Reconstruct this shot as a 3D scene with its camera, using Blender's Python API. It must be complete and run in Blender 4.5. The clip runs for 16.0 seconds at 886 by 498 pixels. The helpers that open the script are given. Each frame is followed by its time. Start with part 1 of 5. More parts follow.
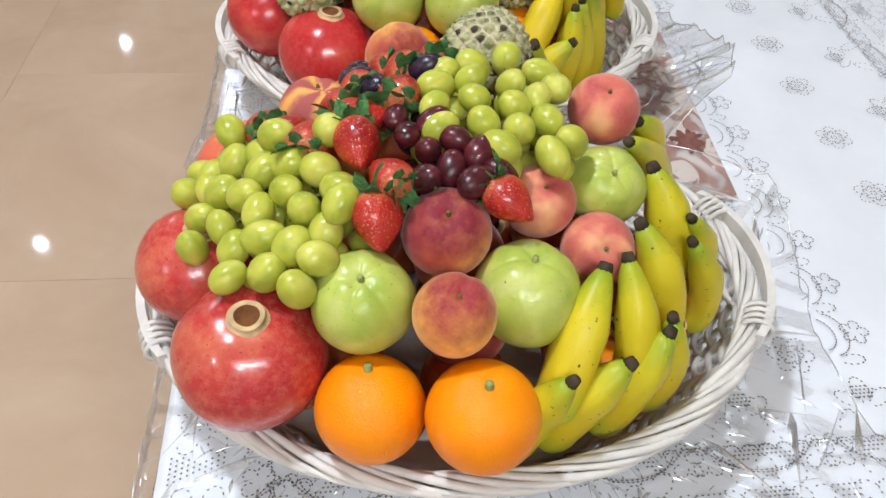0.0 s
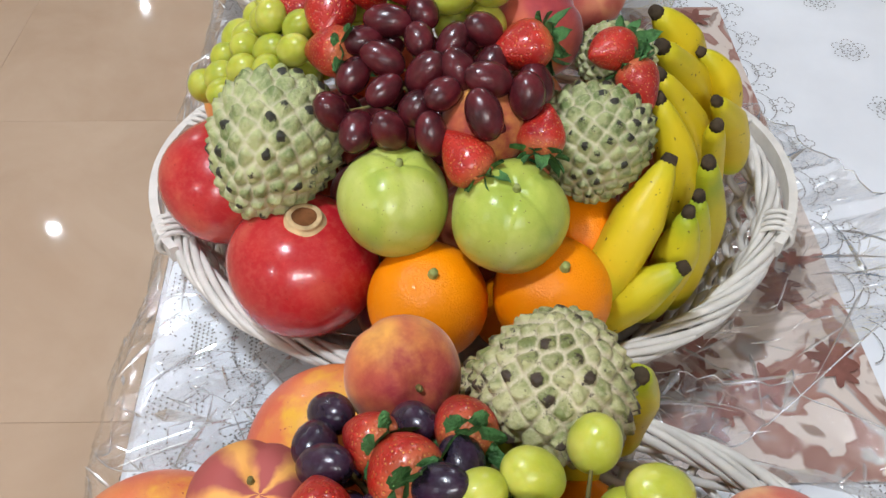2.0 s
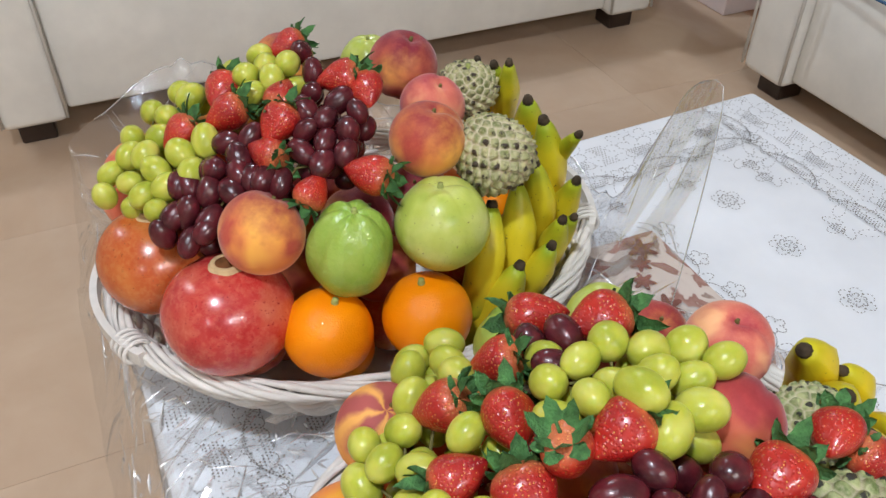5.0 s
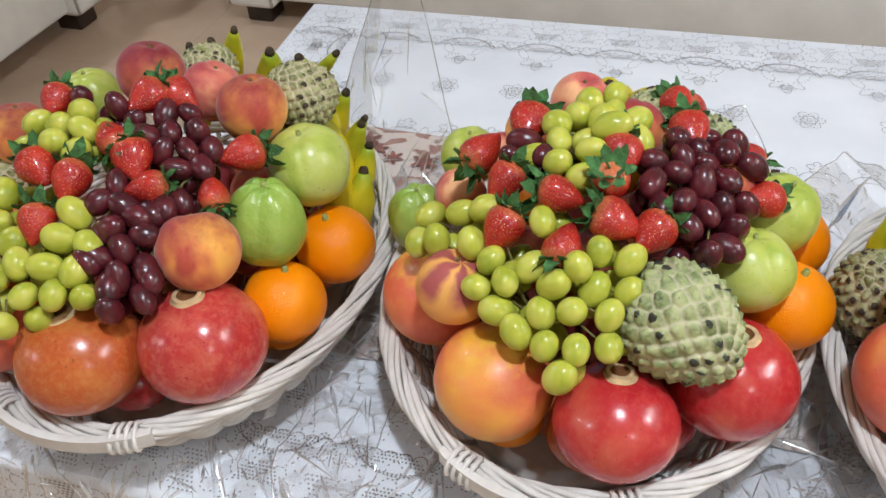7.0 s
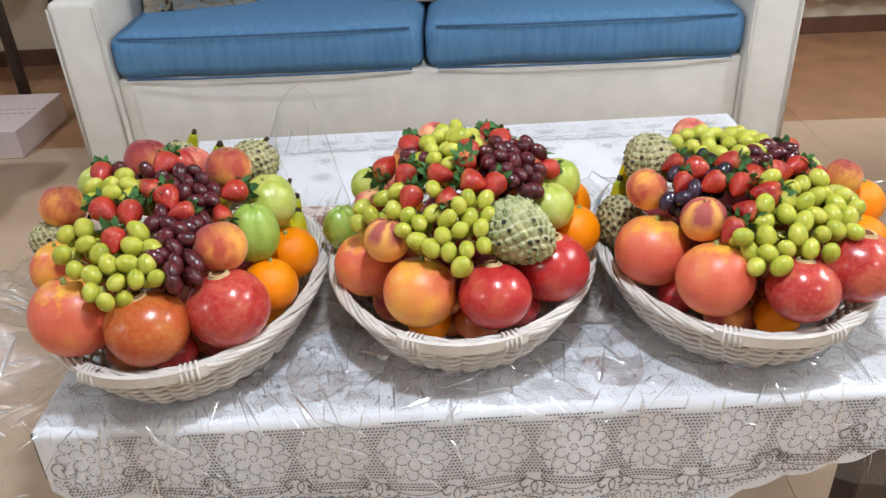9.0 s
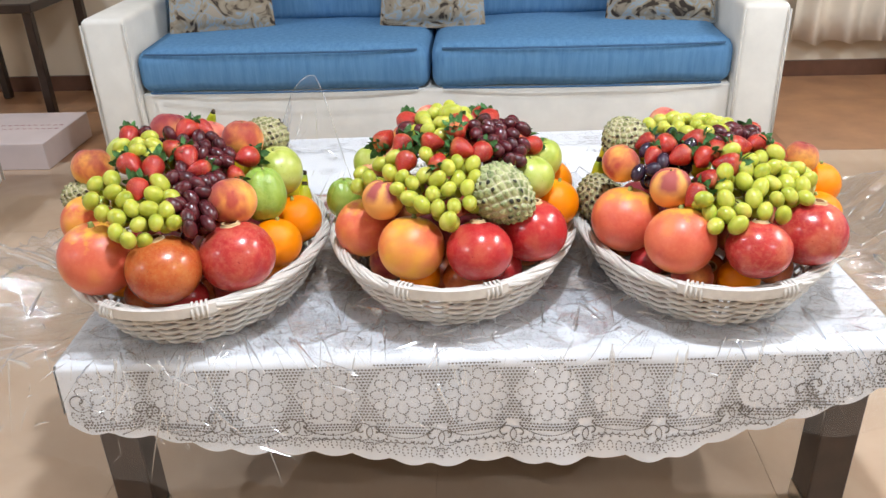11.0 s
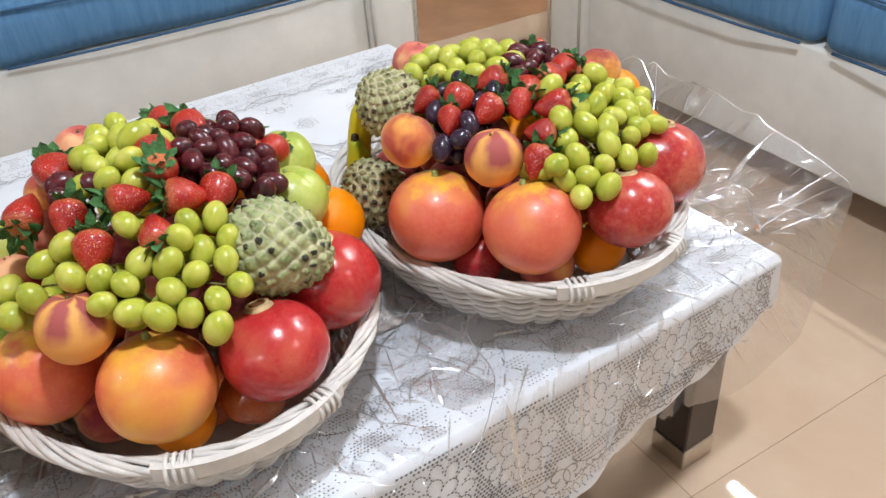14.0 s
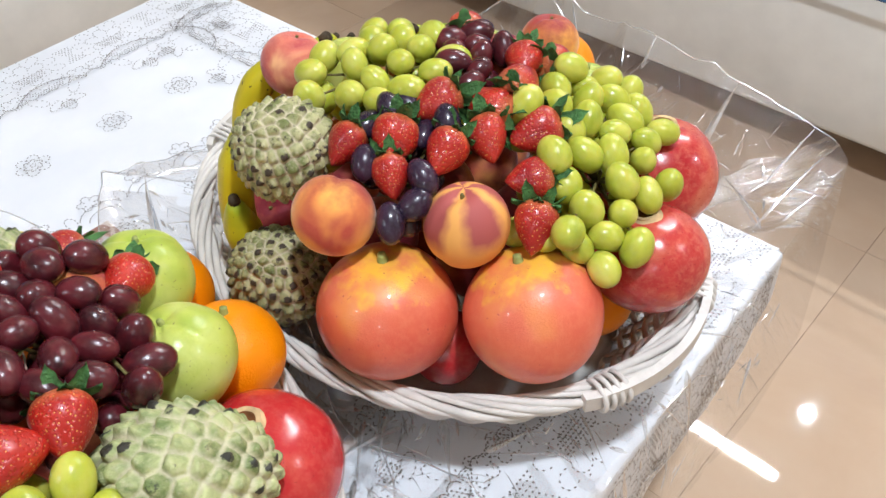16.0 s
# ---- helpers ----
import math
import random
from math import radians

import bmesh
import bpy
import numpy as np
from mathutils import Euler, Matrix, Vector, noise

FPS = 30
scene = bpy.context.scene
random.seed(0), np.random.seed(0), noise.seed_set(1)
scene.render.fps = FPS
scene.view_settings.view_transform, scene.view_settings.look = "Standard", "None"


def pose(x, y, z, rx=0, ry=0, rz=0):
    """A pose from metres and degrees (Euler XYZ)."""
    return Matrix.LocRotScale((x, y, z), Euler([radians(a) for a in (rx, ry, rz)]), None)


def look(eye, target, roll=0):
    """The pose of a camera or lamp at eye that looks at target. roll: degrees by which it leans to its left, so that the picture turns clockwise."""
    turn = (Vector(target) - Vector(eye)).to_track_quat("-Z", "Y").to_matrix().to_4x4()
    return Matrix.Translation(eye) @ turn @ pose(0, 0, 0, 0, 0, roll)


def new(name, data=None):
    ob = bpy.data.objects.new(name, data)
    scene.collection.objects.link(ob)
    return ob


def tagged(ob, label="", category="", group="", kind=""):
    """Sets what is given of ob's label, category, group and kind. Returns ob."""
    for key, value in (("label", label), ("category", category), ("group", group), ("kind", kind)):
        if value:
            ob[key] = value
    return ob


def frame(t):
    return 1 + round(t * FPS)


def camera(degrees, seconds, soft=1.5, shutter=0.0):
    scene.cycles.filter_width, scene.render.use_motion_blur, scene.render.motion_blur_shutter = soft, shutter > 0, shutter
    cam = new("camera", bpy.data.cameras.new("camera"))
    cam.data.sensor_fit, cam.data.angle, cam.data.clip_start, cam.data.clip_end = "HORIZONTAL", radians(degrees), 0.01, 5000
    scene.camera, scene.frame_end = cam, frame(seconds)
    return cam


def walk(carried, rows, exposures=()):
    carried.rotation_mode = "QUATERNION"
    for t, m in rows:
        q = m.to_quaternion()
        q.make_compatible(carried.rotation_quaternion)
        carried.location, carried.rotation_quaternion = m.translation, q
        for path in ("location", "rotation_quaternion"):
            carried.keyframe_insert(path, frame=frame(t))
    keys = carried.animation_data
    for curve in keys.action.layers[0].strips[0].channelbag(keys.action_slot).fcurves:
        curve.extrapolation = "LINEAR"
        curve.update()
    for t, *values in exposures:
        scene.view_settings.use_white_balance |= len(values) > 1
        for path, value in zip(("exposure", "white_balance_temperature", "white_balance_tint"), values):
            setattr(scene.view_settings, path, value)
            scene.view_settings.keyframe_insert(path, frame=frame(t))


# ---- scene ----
cam = camera(57.5, 16.0)
PATH = [
    (0, (0.998, -0.06, 1.139), (-0.411, 0.045, -0.276), 1.5),
    (0.5, (0.933, -0.077, 1.117), (-0.44, 0.057, -0.331), 2.3),
    (1, (0.811, -0.078, 1.109), (-0.559, 0.037, -0.344), 1.4),
    (1.5, (0.647, -0.059, 1.116), (-0.703, 0.014, -0.358), 0.6),
    (2, (0.539, -0.038, 1.104), (-0.776, -0.012, -0.402), 0.4),
    (2.5, (0.472, -0.034, 1.097), (-0.835, -0.016, -0.416), 0.5),
    (3, (0.385, -0.043, 1.109), (-0.977, -0.031, -0.356), 0.8),
    (3.5, (0.262, -0.061, 1.18), (-1.094, 0.003, -0.289), 2.6),
    (3.6, (0.252, -0.067, 1.172), (-1.141, 0.006, -0.262), 1.8),
    (5.8, (0.186, -0.423, 1.18), (-0.938, 0.534, -0.169), -0.1),
    (6, (0.13, -0.449, 1.175), (-0.885, 0.567, -0.218), -0.4),
    (6.5, (0.052, -0.512, 1.169), (-0.7, 0.697, -0.235), -0.8),
    (7, (0.028, -0.673, 1.224), (-0.476, 0.711, -0.129), -4.0),
    (7.5, (-0.028, -0.739, 1.24), (-0.322, 0.735, -0.08), -3.4),
    (8, (-0.046, -0.891, 1.273), (-0.221, 0.687, 0.056), -3.1),
    (8.5, (-0.062, -1.151, 1.316), (-0.089, 0.521, 0.217), -2.0),
    (9, (-0.014, -1.267, 1.325), (-0.088, 0.442, 0.289), -3.1),
    (9.5, (0.036, -1.384, 1.321), (-0.089, 0.351, 0.334), -3.7),
    (11.8, (0.009, -1.463, 1.216), (-0.052, 0.317, 0.306), -0.8),
    (12, (0.006, -1.453, 1.215), (-0.04, 0.327, 0.305), -0.7),
    (12.5, (0.043, -1.363, 1.225), (0.013, 0.391, 0.264), -0.8),
    (13, (0.012, -1.221, 1.226), (0.103, 0.494, 0.203), -2.7),
    (13.5, (-0.076, -1.069, 1.204), (0.401, 0.538, 0.113), -3.8),
    (14, (-0.126, -0.874, 1.162), (0.655, 0.568, 0.017), -4.6),
    (14.5, (-0.075, -0.681, 1.145), (0.776, 0.573, -0.16), -5.0),
    (15, (-0.057, -0.58, 1.122), (0.875, 0.555, -0.235), -3.9),
    (15.5, (-0.026, -0.513, 1.121), (0.959, 0.523, -0.277), -2.8),
    (16, (-0.011, -0.466, 1.143), (1.0, 0.526, -0.269), -2.6),
]
walk(cam, [(t, look(eye, target, roll)) for t, eye, target, roll in PATH], [(0,-0.42),(0.5,-0.46),(1,-0.47),(1.5,-0.5),(2,-0.52),(2.5,-0.38),(3,-0.03),(3.5,-0.25),(6,-0.52),(6.5,-0.57),(7,-0.49),(8,-0.36),(8.6,-0.34),(9,-0.27),(9.5,-0.09),(12.5,0.05),(13.5,-0.06),(14.2,-0.32),(15,-0.3),(16,-0.22)])

# ---- world and lamps ----
world = bpy.data.worlds.new("room_air")
world.use_nodes = True
world.node_tree.nodes["Background"].inputs[0].default_value = (1.0, 0.93, 0.85, 1)
world.node_tree.nodes["Background"].inputs[1].default_value = 0.012
scene.world = world
CEIL = 2.8
LAMP_POWER = 35.5


# ---- materials ----
def mat(name, rough=0.5, spec=0.5, metal=0.0, coat=0.0):
    m = bpy.data.materials.new(name)
    m.use_nodes = True
    nt = m.node_tree
    b = nt.nodes["Principled BSDF"]
    b.inputs["Roughness"].default_value = rough
    b.inputs["Specular IOR Level"].default_value = spec
    b.inputs["Metallic"].default_value = metal
    b.inputs["Coat Weight"].default_value = coat
    b.inputs["Coat Roughness"].default_value = 0.08
    return m, nt, b


def node(nt, kind, **sockets):
    n = nt.nodes.new(kind)
    for k, v in sockets.items():
        n.inputs[k.replace("_", " ")].default_value = v
    return n


def coords(nt, vary=True):
    """Object coordinates, shifted by a chance amount for each object."""
    tc = nt.nodes.new("ShaderNodeTexCoord")
    if not vary:
        return tc.outputs["Object"]
    info = nt.nodes.new("ShaderNodeObjectInfo")
    mul = node(nt, "ShaderNodeMath")
    mul.operation = "MULTIPLY"
    nt.links.new(info.outputs["Random"], mul.inputs[0])
    mul.inputs[1].default_value = 37.0
    add = nt.nodes.new("ShaderNodeVectorMath")
    add.operation = "ADD"
    nt.links.new(tc.outputs["Object"], add.inputs[0])
    nt.links.new(mul.outputs[0], add.inputs[1])
    return add.outputs[0]


def noise_tex(nt, co, scale, detail=3.0, rough=0.55, distort=0.0):
    n = node(nt, "ShaderNodeTexNoise", Scale=scale, Detail=detail, Roughness=rough, Distortion=distort)
    nt.links.new(co, n.inputs["Vector"])
    return n.outputs["Fac"]


def ramp(nt, fac, stops):
    r = nt.nodes.new("ShaderNodeValToRGB")
    while len(r.color_ramp.elements) < len(stops):
        r.color_ramp.elements.new(0.5)
    for e, (p, c) in zip(r.color_ramp.elements, stops):
        e.position, e.color = p, (*c, 1)
    nt.links.new(fac, r.inputs[0])
    return r.outputs[0]


def mixc(nt, fac, a, b):
    m = nt.nodes.new("ShaderNodeMix")
    m.data_type = "RGBA"
    for sock, v in ((m.inputs[0], fac), (m.inputs[6], a), (m.inputs[7], b)):
        if isinstance(v, bpy.types.NodeSocket):
            nt.links.new(v, sock)
        elif isinstance(v, tuple):
            sock.default_value = (*v, 1)
        else:
            sock.default_value = v
    return m.outputs[2]


def bump(nt, b, height, strength, distance):
    n = node(nt, "ShaderNodeBump", Strength=strength, Distance=distance)
    nt.links.new(height, n.inputs["Height"])
    nt.links.new(n.outputs[0], b.inputs["Normal"])


def basic(name, colour, rough=0.5, spec=0.5, metal=0.0, vary=0.12, scale=8.0, grain=0.0, gscale=60.0, dist=0.002, shift=True):
    m, nt, b = mat(name, rough, spec, metal)
    co = coords(nt, shift)
    dark = tuple(c * (1 - vary) for c in colour)
    lite = tuple(min(1, c * (1 + vary)) for c in colour)
    nt.links.new(ramp(nt, noise_tex(nt, co, scale, 5), [(0.3, dark), (0.7, lite)]), b.inputs["Base Color"])
    if grain:
        bump(nt, b, noise_tex(nt, co, gscale, 4), grain, dist)
    return m


def skin(name, stops, rough, spec=0.5, coat=0.0, scale=1.1, fine=9.0, fine_amount=0.15, fine_colour=(0.9, 0.8, 0.6), bump_scale=40.0, bump_str=0.1,
         bump_dist=0.01, sss=0.0, distort=0.4, top=None, spots=None, fuzz=0.0):
    """Fruit skin in unit-size coordinates: a large blush, fine speckles, a little relief, and a colour round the stem."""
    m, nt, b = mat(name, rough, spec, 0, coat)
    co = coords(nt)
    c = ramp(nt, noise_tex(nt, co, scale, 2.5, 0.5, distort), stops)
    if top:
        sep = nt.nodes.new("ShaderNodeSeparateXYZ")
        tc = nt.nodes.new("ShaderNodeTexCoord")
        nt.links.new(tc.outputs["Object"], sep.inputs[0])
        add = nt.nodes.new("ShaderNodeMath")
        add.operation = "MULTIPLY_ADD"
        nt.links.new(noise_tex(nt, co, 3.0, 3), add.inputs[0])
        add.inputs[1].default_value = 0.6
        sc = nt.nodes.new("ShaderNodeMath")
        sc.operation = "MULTIPLY_ADD"
        sc.inputs[1].default_value, sc.inputs[2].default_value = 0.5, 0.2
        nt.links.new(sep.outputs[2], sc.inputs[0])
        nt.links.new(sc.outputs[0], add.inputs[2])
        c = mixc(nt, ramp(nt, add.outputs[0], [(top[1], (0, 0, 0)), (min(1.0, top[1] + 0.55), (1, 1, 1))]), c, top[0])
    sp = ramp(nt, noise_tex(nt, co, fine, 6, 0.7), [(0.45, (0, 0, 0)), (0.75, (1, 1, 1))])
    mulm = nt.nodes.new("ShaderNodeMath")
    mulm.operation = "MULTIPLY"
    nt.links.new(sp, mulm.inputs[0])
    mulm.inputs[1].default_value = fine_amount
    c = mixc(nt, mulm.outputs[0], c, fine_colour)
    if spots:
        few = noise_tex(nt, co, spots[0], 2, 0.6)
        c = mixc(nt, ramp(nt, few, [(spots[1], (0, 0, 0)), (spots[1] + 0.03, (1, 1, 1))]), c, spots[2])
    nt.links.new(c, b.inputs["Base Color"])
    if fuzz:
        b.inputs["Sheen Weight"].default_value = fuzz
        b.inputs["Sheen Roughness"].default_value = 0.4
    if sss:
        b.inputs["Subsurface Weight"].default_value = sss
        b.inputs["Subsurface Radius"].default_value = (1.0, 0.7, 0.3)
        b.inputs["Subsurface Scale"].default_value = 0.006
    if bump_str:
        bump(nt, b, noise_tex(nt, co, bump_scale, 3), bump_str, bump_dist)
    return m


M_POM = skin("pomegranate_skin", [(0.3, (0.4, 0.01, 0.018)), (0.55, (0.5, 0.025, 0.028)), (0.75, (0.6, 0.1, 0.06))], 0.24, 0.5, 0.35, 1.0, 9, 0.22, (0.72, 0.2, 0.13), 30, 0.04, spots=(26, 0.69, (0.25, 0.02, 0.02)))
M_POM_P = skin("mottled_pomegranate_skin", [(0.3, (0.4, 0.015, 0.02)), (0.5, (0.5, 0.04, 0.035)), (0.75, (0.62, 0.15, 0.08))], 0.24, 0.5, 0.35, 1.4, 8, 0.4, (0.74, 0.25, 0.16), 30, 0.04, spots=(24, 0.66, (0.3, 0.015, 0.02)))
M_POM_O = skin("russet_pomegranate_skin", [(0.3, (0.42, 0.05, 0.015)), (0.55, (0.52, 0.11, 0.025)), (0.75, (0.6, 0.2, 0.045))], 0.26, 0.5, 0.3, 1.0, 9, 0.4, (0.64, 0.3, 0.09), 30, 0.04, spots=(20, 0.67, (0.2, 0.06, 0.02)))
M_CALYX = basic("dry_calyx", (0.55, 0.38, 0.2), 0.8, 0.2, 0, 0.3, 4)
M_CALYX_IN = basic("calyx_inside", (0.16, 0.06, 0.02), 0.9, 0.2, 0, 0.4, 4)
M_ORANGE = skin("orange_peel", [(0.3, (0.95, 0.24, 0.0)), (0.7, (1.0, 0.3, 0.0))], 0.36, 0.32, 0.05, 0.8, 5, 0.1, (1.0, 0.38, 0.005), 26, 0.2, 0.02)
M_GUAVA = skin("guava_skin", [(0.28, (0.34, 0.43, 0.06)), (0.5, (0.47, 0.53, 0.1)), (0.72, (0.58, 0.61, 0.2))], 0.32, 0.4, 0.1, 1.3, 6, 0.25, (0.34, 0.4, 0.07), 3, 0.05, 0.04, 0.1, spots=(16, 0.7, (0.16, 0.13, 0.04)))
M_GUAVA_G = skin("green_guava_skin", [(0.3, (0.22, 0.37, 0.04)), (0.7, (0.36, 0.49, 0.09))], 0.32, 0.5, 0.2, 1.2, 6, 0.25, (0.46, 0.54, 0.17), 3, 0.12, 0.05, 0.1, spots=(16, 0.73, (0.14, 0.15, 0.04)))
M_PEACH = skin("peach_skin", [(0.36, (0.5, 0.08, 0.05)), (0.47, (0.75, 0.26, 0.07)), (0.6, (0.88, 0.42, 0.08))], 0.6, 0.25, 0, 0.75, 14, 0.12, (0.85, 0.34, 0.14), 60, 0.12, 0.01, 0.1, 0.4, ((0.3, 0.03, 0.035), 0.5), None, 0.25)
M_PEACH_PALE = skin("pale_peach_skin", [(0.32, (0.42, 0.05, 0.06)), (0.5, (0.64, 0.16, 0.11)), (0.7, (0.88, 0.45, 0.22))], 0.6, 0.25, 0, 0.9, 14, 0.15, (0.88, 0.45, 0.3), 60, 0.12, 0.01, 0.1, fuzz=0.3)
M_PEACH_RED = skin("dark_peach_skin", [(0.35, (0.42, 0.05, 0.05)), (0.5, (0.62, 0.15, 0.07)), (0.66, (0.85, 0.36, 0.1))], 0.6, 0.25, 0, 0.75, 14, 0.12, (0.6, 0.16, 0.12), 60, 0.12, 0.01, 0.1, 0.4, ((0.22, 0.018, 0.03), 0.4), None, 0.3)


def striped_peach():
    """Peach skin with yellow flames running down from the stem."""
    m, nt, b = mat("flamed_peach_skin", 0.6, 0.25)
    co = coords(nt)
    tc = nt.nodes.new("ShaderNodeTexCoord")
    wob = node(nt, "ShaderNodeTexNoise", Scale=2.2, Detail=3.0)
    nt.links.new(co, wob.inputs["Vector"])
    vm = nt.nodes.new("ShaderNodeVectorMath")
    vm.operation = "MULTIPLY_ADD"
    nt.links.new(wob.outputs["Color"], vm.inputs[0])
    vm.inputs[1].default_value = (0.35, 0.35, 0.35)
    nt.links.new(tc.outputs["Object"], vm.inputs[2])
    gr = nt.nodes.new("ShaderNodeTexGradient")
    gr.gradient_type = "RADIAL"
    nt.links.new(vm.outputs[0], gr.inputs[0])
    pp = nt.nodes.new("ShaderNodeMath")
    pp.operation = "PINGPONG"
    nt.links.new(gr.outputs["Fac"], pp.inputs[0])
    pp.inputs[1].default_value = 0.1
    st = ramp(nt, pp.outputs[0], [(0.015, (0.8, 0.38, 0.1)), (0.06, (0.4, 0.09, 0.08))])
    sep = nt.nodes.new("ShaderNodeSeparateXYZ")
    nt.links.new(vm.outputs[0], sep.inputs[0])
    low = ramp(nt, sep.outputs[2], [(0.0, (1, 1, 1)), (0.4, (0, 0, 0))])
    nt.links.new(mixc(nt, low, st, (0.85, 0.38, 0.1)), b.inputs["Base Color"])
    bump(nt, b, noise_tex(nt, co, 60, 3), 0.12, 0.01)
    return m


M_PEACH_FLAME = striped_peach()
M_GF_RED = skin("red_grapefruit_peel", [(0.3, (0.66, 0.1, 0.06)), (0.55, (0.74, 0.16, 0.08)), (0.75, (0.84, 0.32, 0.08))], 0.36, 0.45, 0.15, 0.8, 9, 0.3, (0.85, 0.3, 0.16), 34, 0.1, 0.012, 0, 0.4, ((0.88, 0.46, 0.05), 0.86), (18, 0.7, (0.5, 0.06, 0.05)))
M_GF_YEL = skin("yellow_grapefruit_peel", [(0.47, (0.76, 0.15, 0.075)), (0.57, (0.84, 0.28, 0.07)), (0.72, (0.88, 0.42, 0.045))], 0.36, 0.45, 0.15, 0.65, 9, 0.25, (0.9, 0.42, 0.14), 34, 0.1, 0.012, 0, 0.4, ((0.88, 0.46, 0.05), 0.8))
M_GRAPE_G = skin("green_grape_skin", [(0.25, (0.29, 0.335, 0.025)), (0.5, (0.46, 0.475, 0.055)), (0.75, (0.62, 0.59, 0.13))], 0.28, 0.4, 0.0, 0.55, 5, 0.2, (0.6, 0.58, 0.22), 4, 0.05, 0.02, 0.5)
M_GRAPE_R = skin("red_grape_skin", [(0.3, (0.035, 0.006, 0.009)), (0.7, (0.12, 0.012, 0.018))], 0.27, 0.5, 0.08, 0.9, 6, 0.15, (0.18, 0.06, 0.065), 4, 0.05, 0.02, 0.1)
M_GRAPE_K = skin("black_grape_skin", [(0.3, (0.012, 0.008, 0.018)), (0.7, (0.04, 0.015, 0.035))], 0.25, 0.5, 0.15, 0.9, 6, 0.25, (0.1, 0.09, 0.14), 4, 0.05, 0.02)
M_STEM = basic("brown_green_stem", (0.16, 0.13, 0.04), 0.7, 0.3, 0, 0.4, 60)
M_STEM_G = basic("dry_green_stem", (0.3, 0.33, 0.1), 0.7, 0.3, 0, 0.3, 4)
M_LEAF = basic("strawberry_leaf", (0.065, 0.18, 0.05), 0.6, 0.35, 0, 0.5, 3, 0.4, 12, 0.05)


def knob_skin(name, green, pale, seam, patch, thr):
    """Custard apple skin: green knobs, pale swellings, cream seams and dark withered tips."""
    m, nt, b = mat(name, 0.55, 0.4)
    co = coords(nt)
    at = nt.nodes.new("ShaderNodeAttribute")
    at.attribute_name = "knob"
    tip = nt.nodes.new("ShaderNodeAttribute")
    tip.attribute_name = "tip"
    c = ramp(nt, noise_tex(nt, co, 2.6, 4, 0.6, 0.5), [(0.36, green), (0.6, pale)])
    c = mixc(nt, ramp(nt, noise_tex(nt, co, 13, 4, 0.6), [(0.5, (0, 0, 0)), (0.75, (0.6, 0.6, 0.6))]), c, seam)
    c = mixc(nt, ramp(nt, at.outputs["Fac"], [(0.05, (0.95, 0.95, 0.95)), (0.7, (0, 0, 0))]), c, seam)
    ad = nt.nodes.new("ShaderNodeMath")
    ad.operation = "MULTIPLY_ADD"
    nt.links.new(noise_tex(nt, co, 9, 4, 0.7), ad.inputs[0])
    ad.inputs[1].default_value = 1.15
    nt.links.new(tip.outputs["Fac"], ad.inputs[2])
    c = mixc(nt, ramp(nt, ad.outputs[0], [(thr, (0, 0, 0)), (min(1.0, thr + 0.14), (1, 1, 1))]), c, patch)
    nt.links.new(c, b.inputs["Base Color"])
    bump(nt, b, noise_tex(nt, co, 18, 4), 0.25, 0.03)
    return m


M_KNOB = knob_skin("custard_apple_skin", (0.15, 0.2, 0.06), (0.46, 0.48, 0.22), (0.56, 0.5, 0.33), (0.035, 0.032, 0.022), 0.76)
M_KNOB_B = knob_skin("browned_custard_apple_skin", (0.17, 0.19, 0.055), (0.46, 0.43, 0.21), (0.62, 0.53, 0.37), (0.05, 0.032, 0.02), 0.66)
M_BAN_TIP = basic("dried_banana_tip", (0.055, 0.038, 0.022), 0.85, 0.2, 0, 0.5, 90)


def banana_skin(name, tip, near):
    m, nt, b = mat(name, 0.42, 0.32)
    at = nt.nodes.new("ShaderNodeAttribute")
    at.attribute_name = "along"
    co = coords(nt)
    mv = nt.nodes.new("ShaderNodeMath")
    mv.operation = "MULTIPLY_ADD"
    nt.links.new(noise_tex(nt, co, 22, 3), mv.inputs[0])
    mv.inputs[1].default_value = 0.35
    nt.links.new(at.outputs["Fac"], mv.inputs[2])
    c = ramp(nt, mv.outputs[0], [(0.12, tip), (0.36, near), (0.75, (0.72, 0.53, 0.02)), (1.0, (0.5, 0.5, 0.02))])
    spots = ramp(nt, noise_tex(nt, co, 150, 2, 0.7), [(0.68, (0, 0, 0)), (0.74, (1, 1, 1))])
    nt.links.new(mixc(nt, spots, c, (0.08, 0.045, 0.015)), b.inputs["Base Color"])
    bump(nt, b, noise_tex(nt, co, 120, 3), 0.08, 0.002)
    return m


M_BANANA = banana_skin("greenish_banana_skin", (0.22, 0.34, 0.02), (0.6, 0.5, 0.018))
M_BANANA_RIPE = banana_skin("ripe_banana_skin", (0.5, 0.46, 0.02), (0.7, 0.52, 0.015))


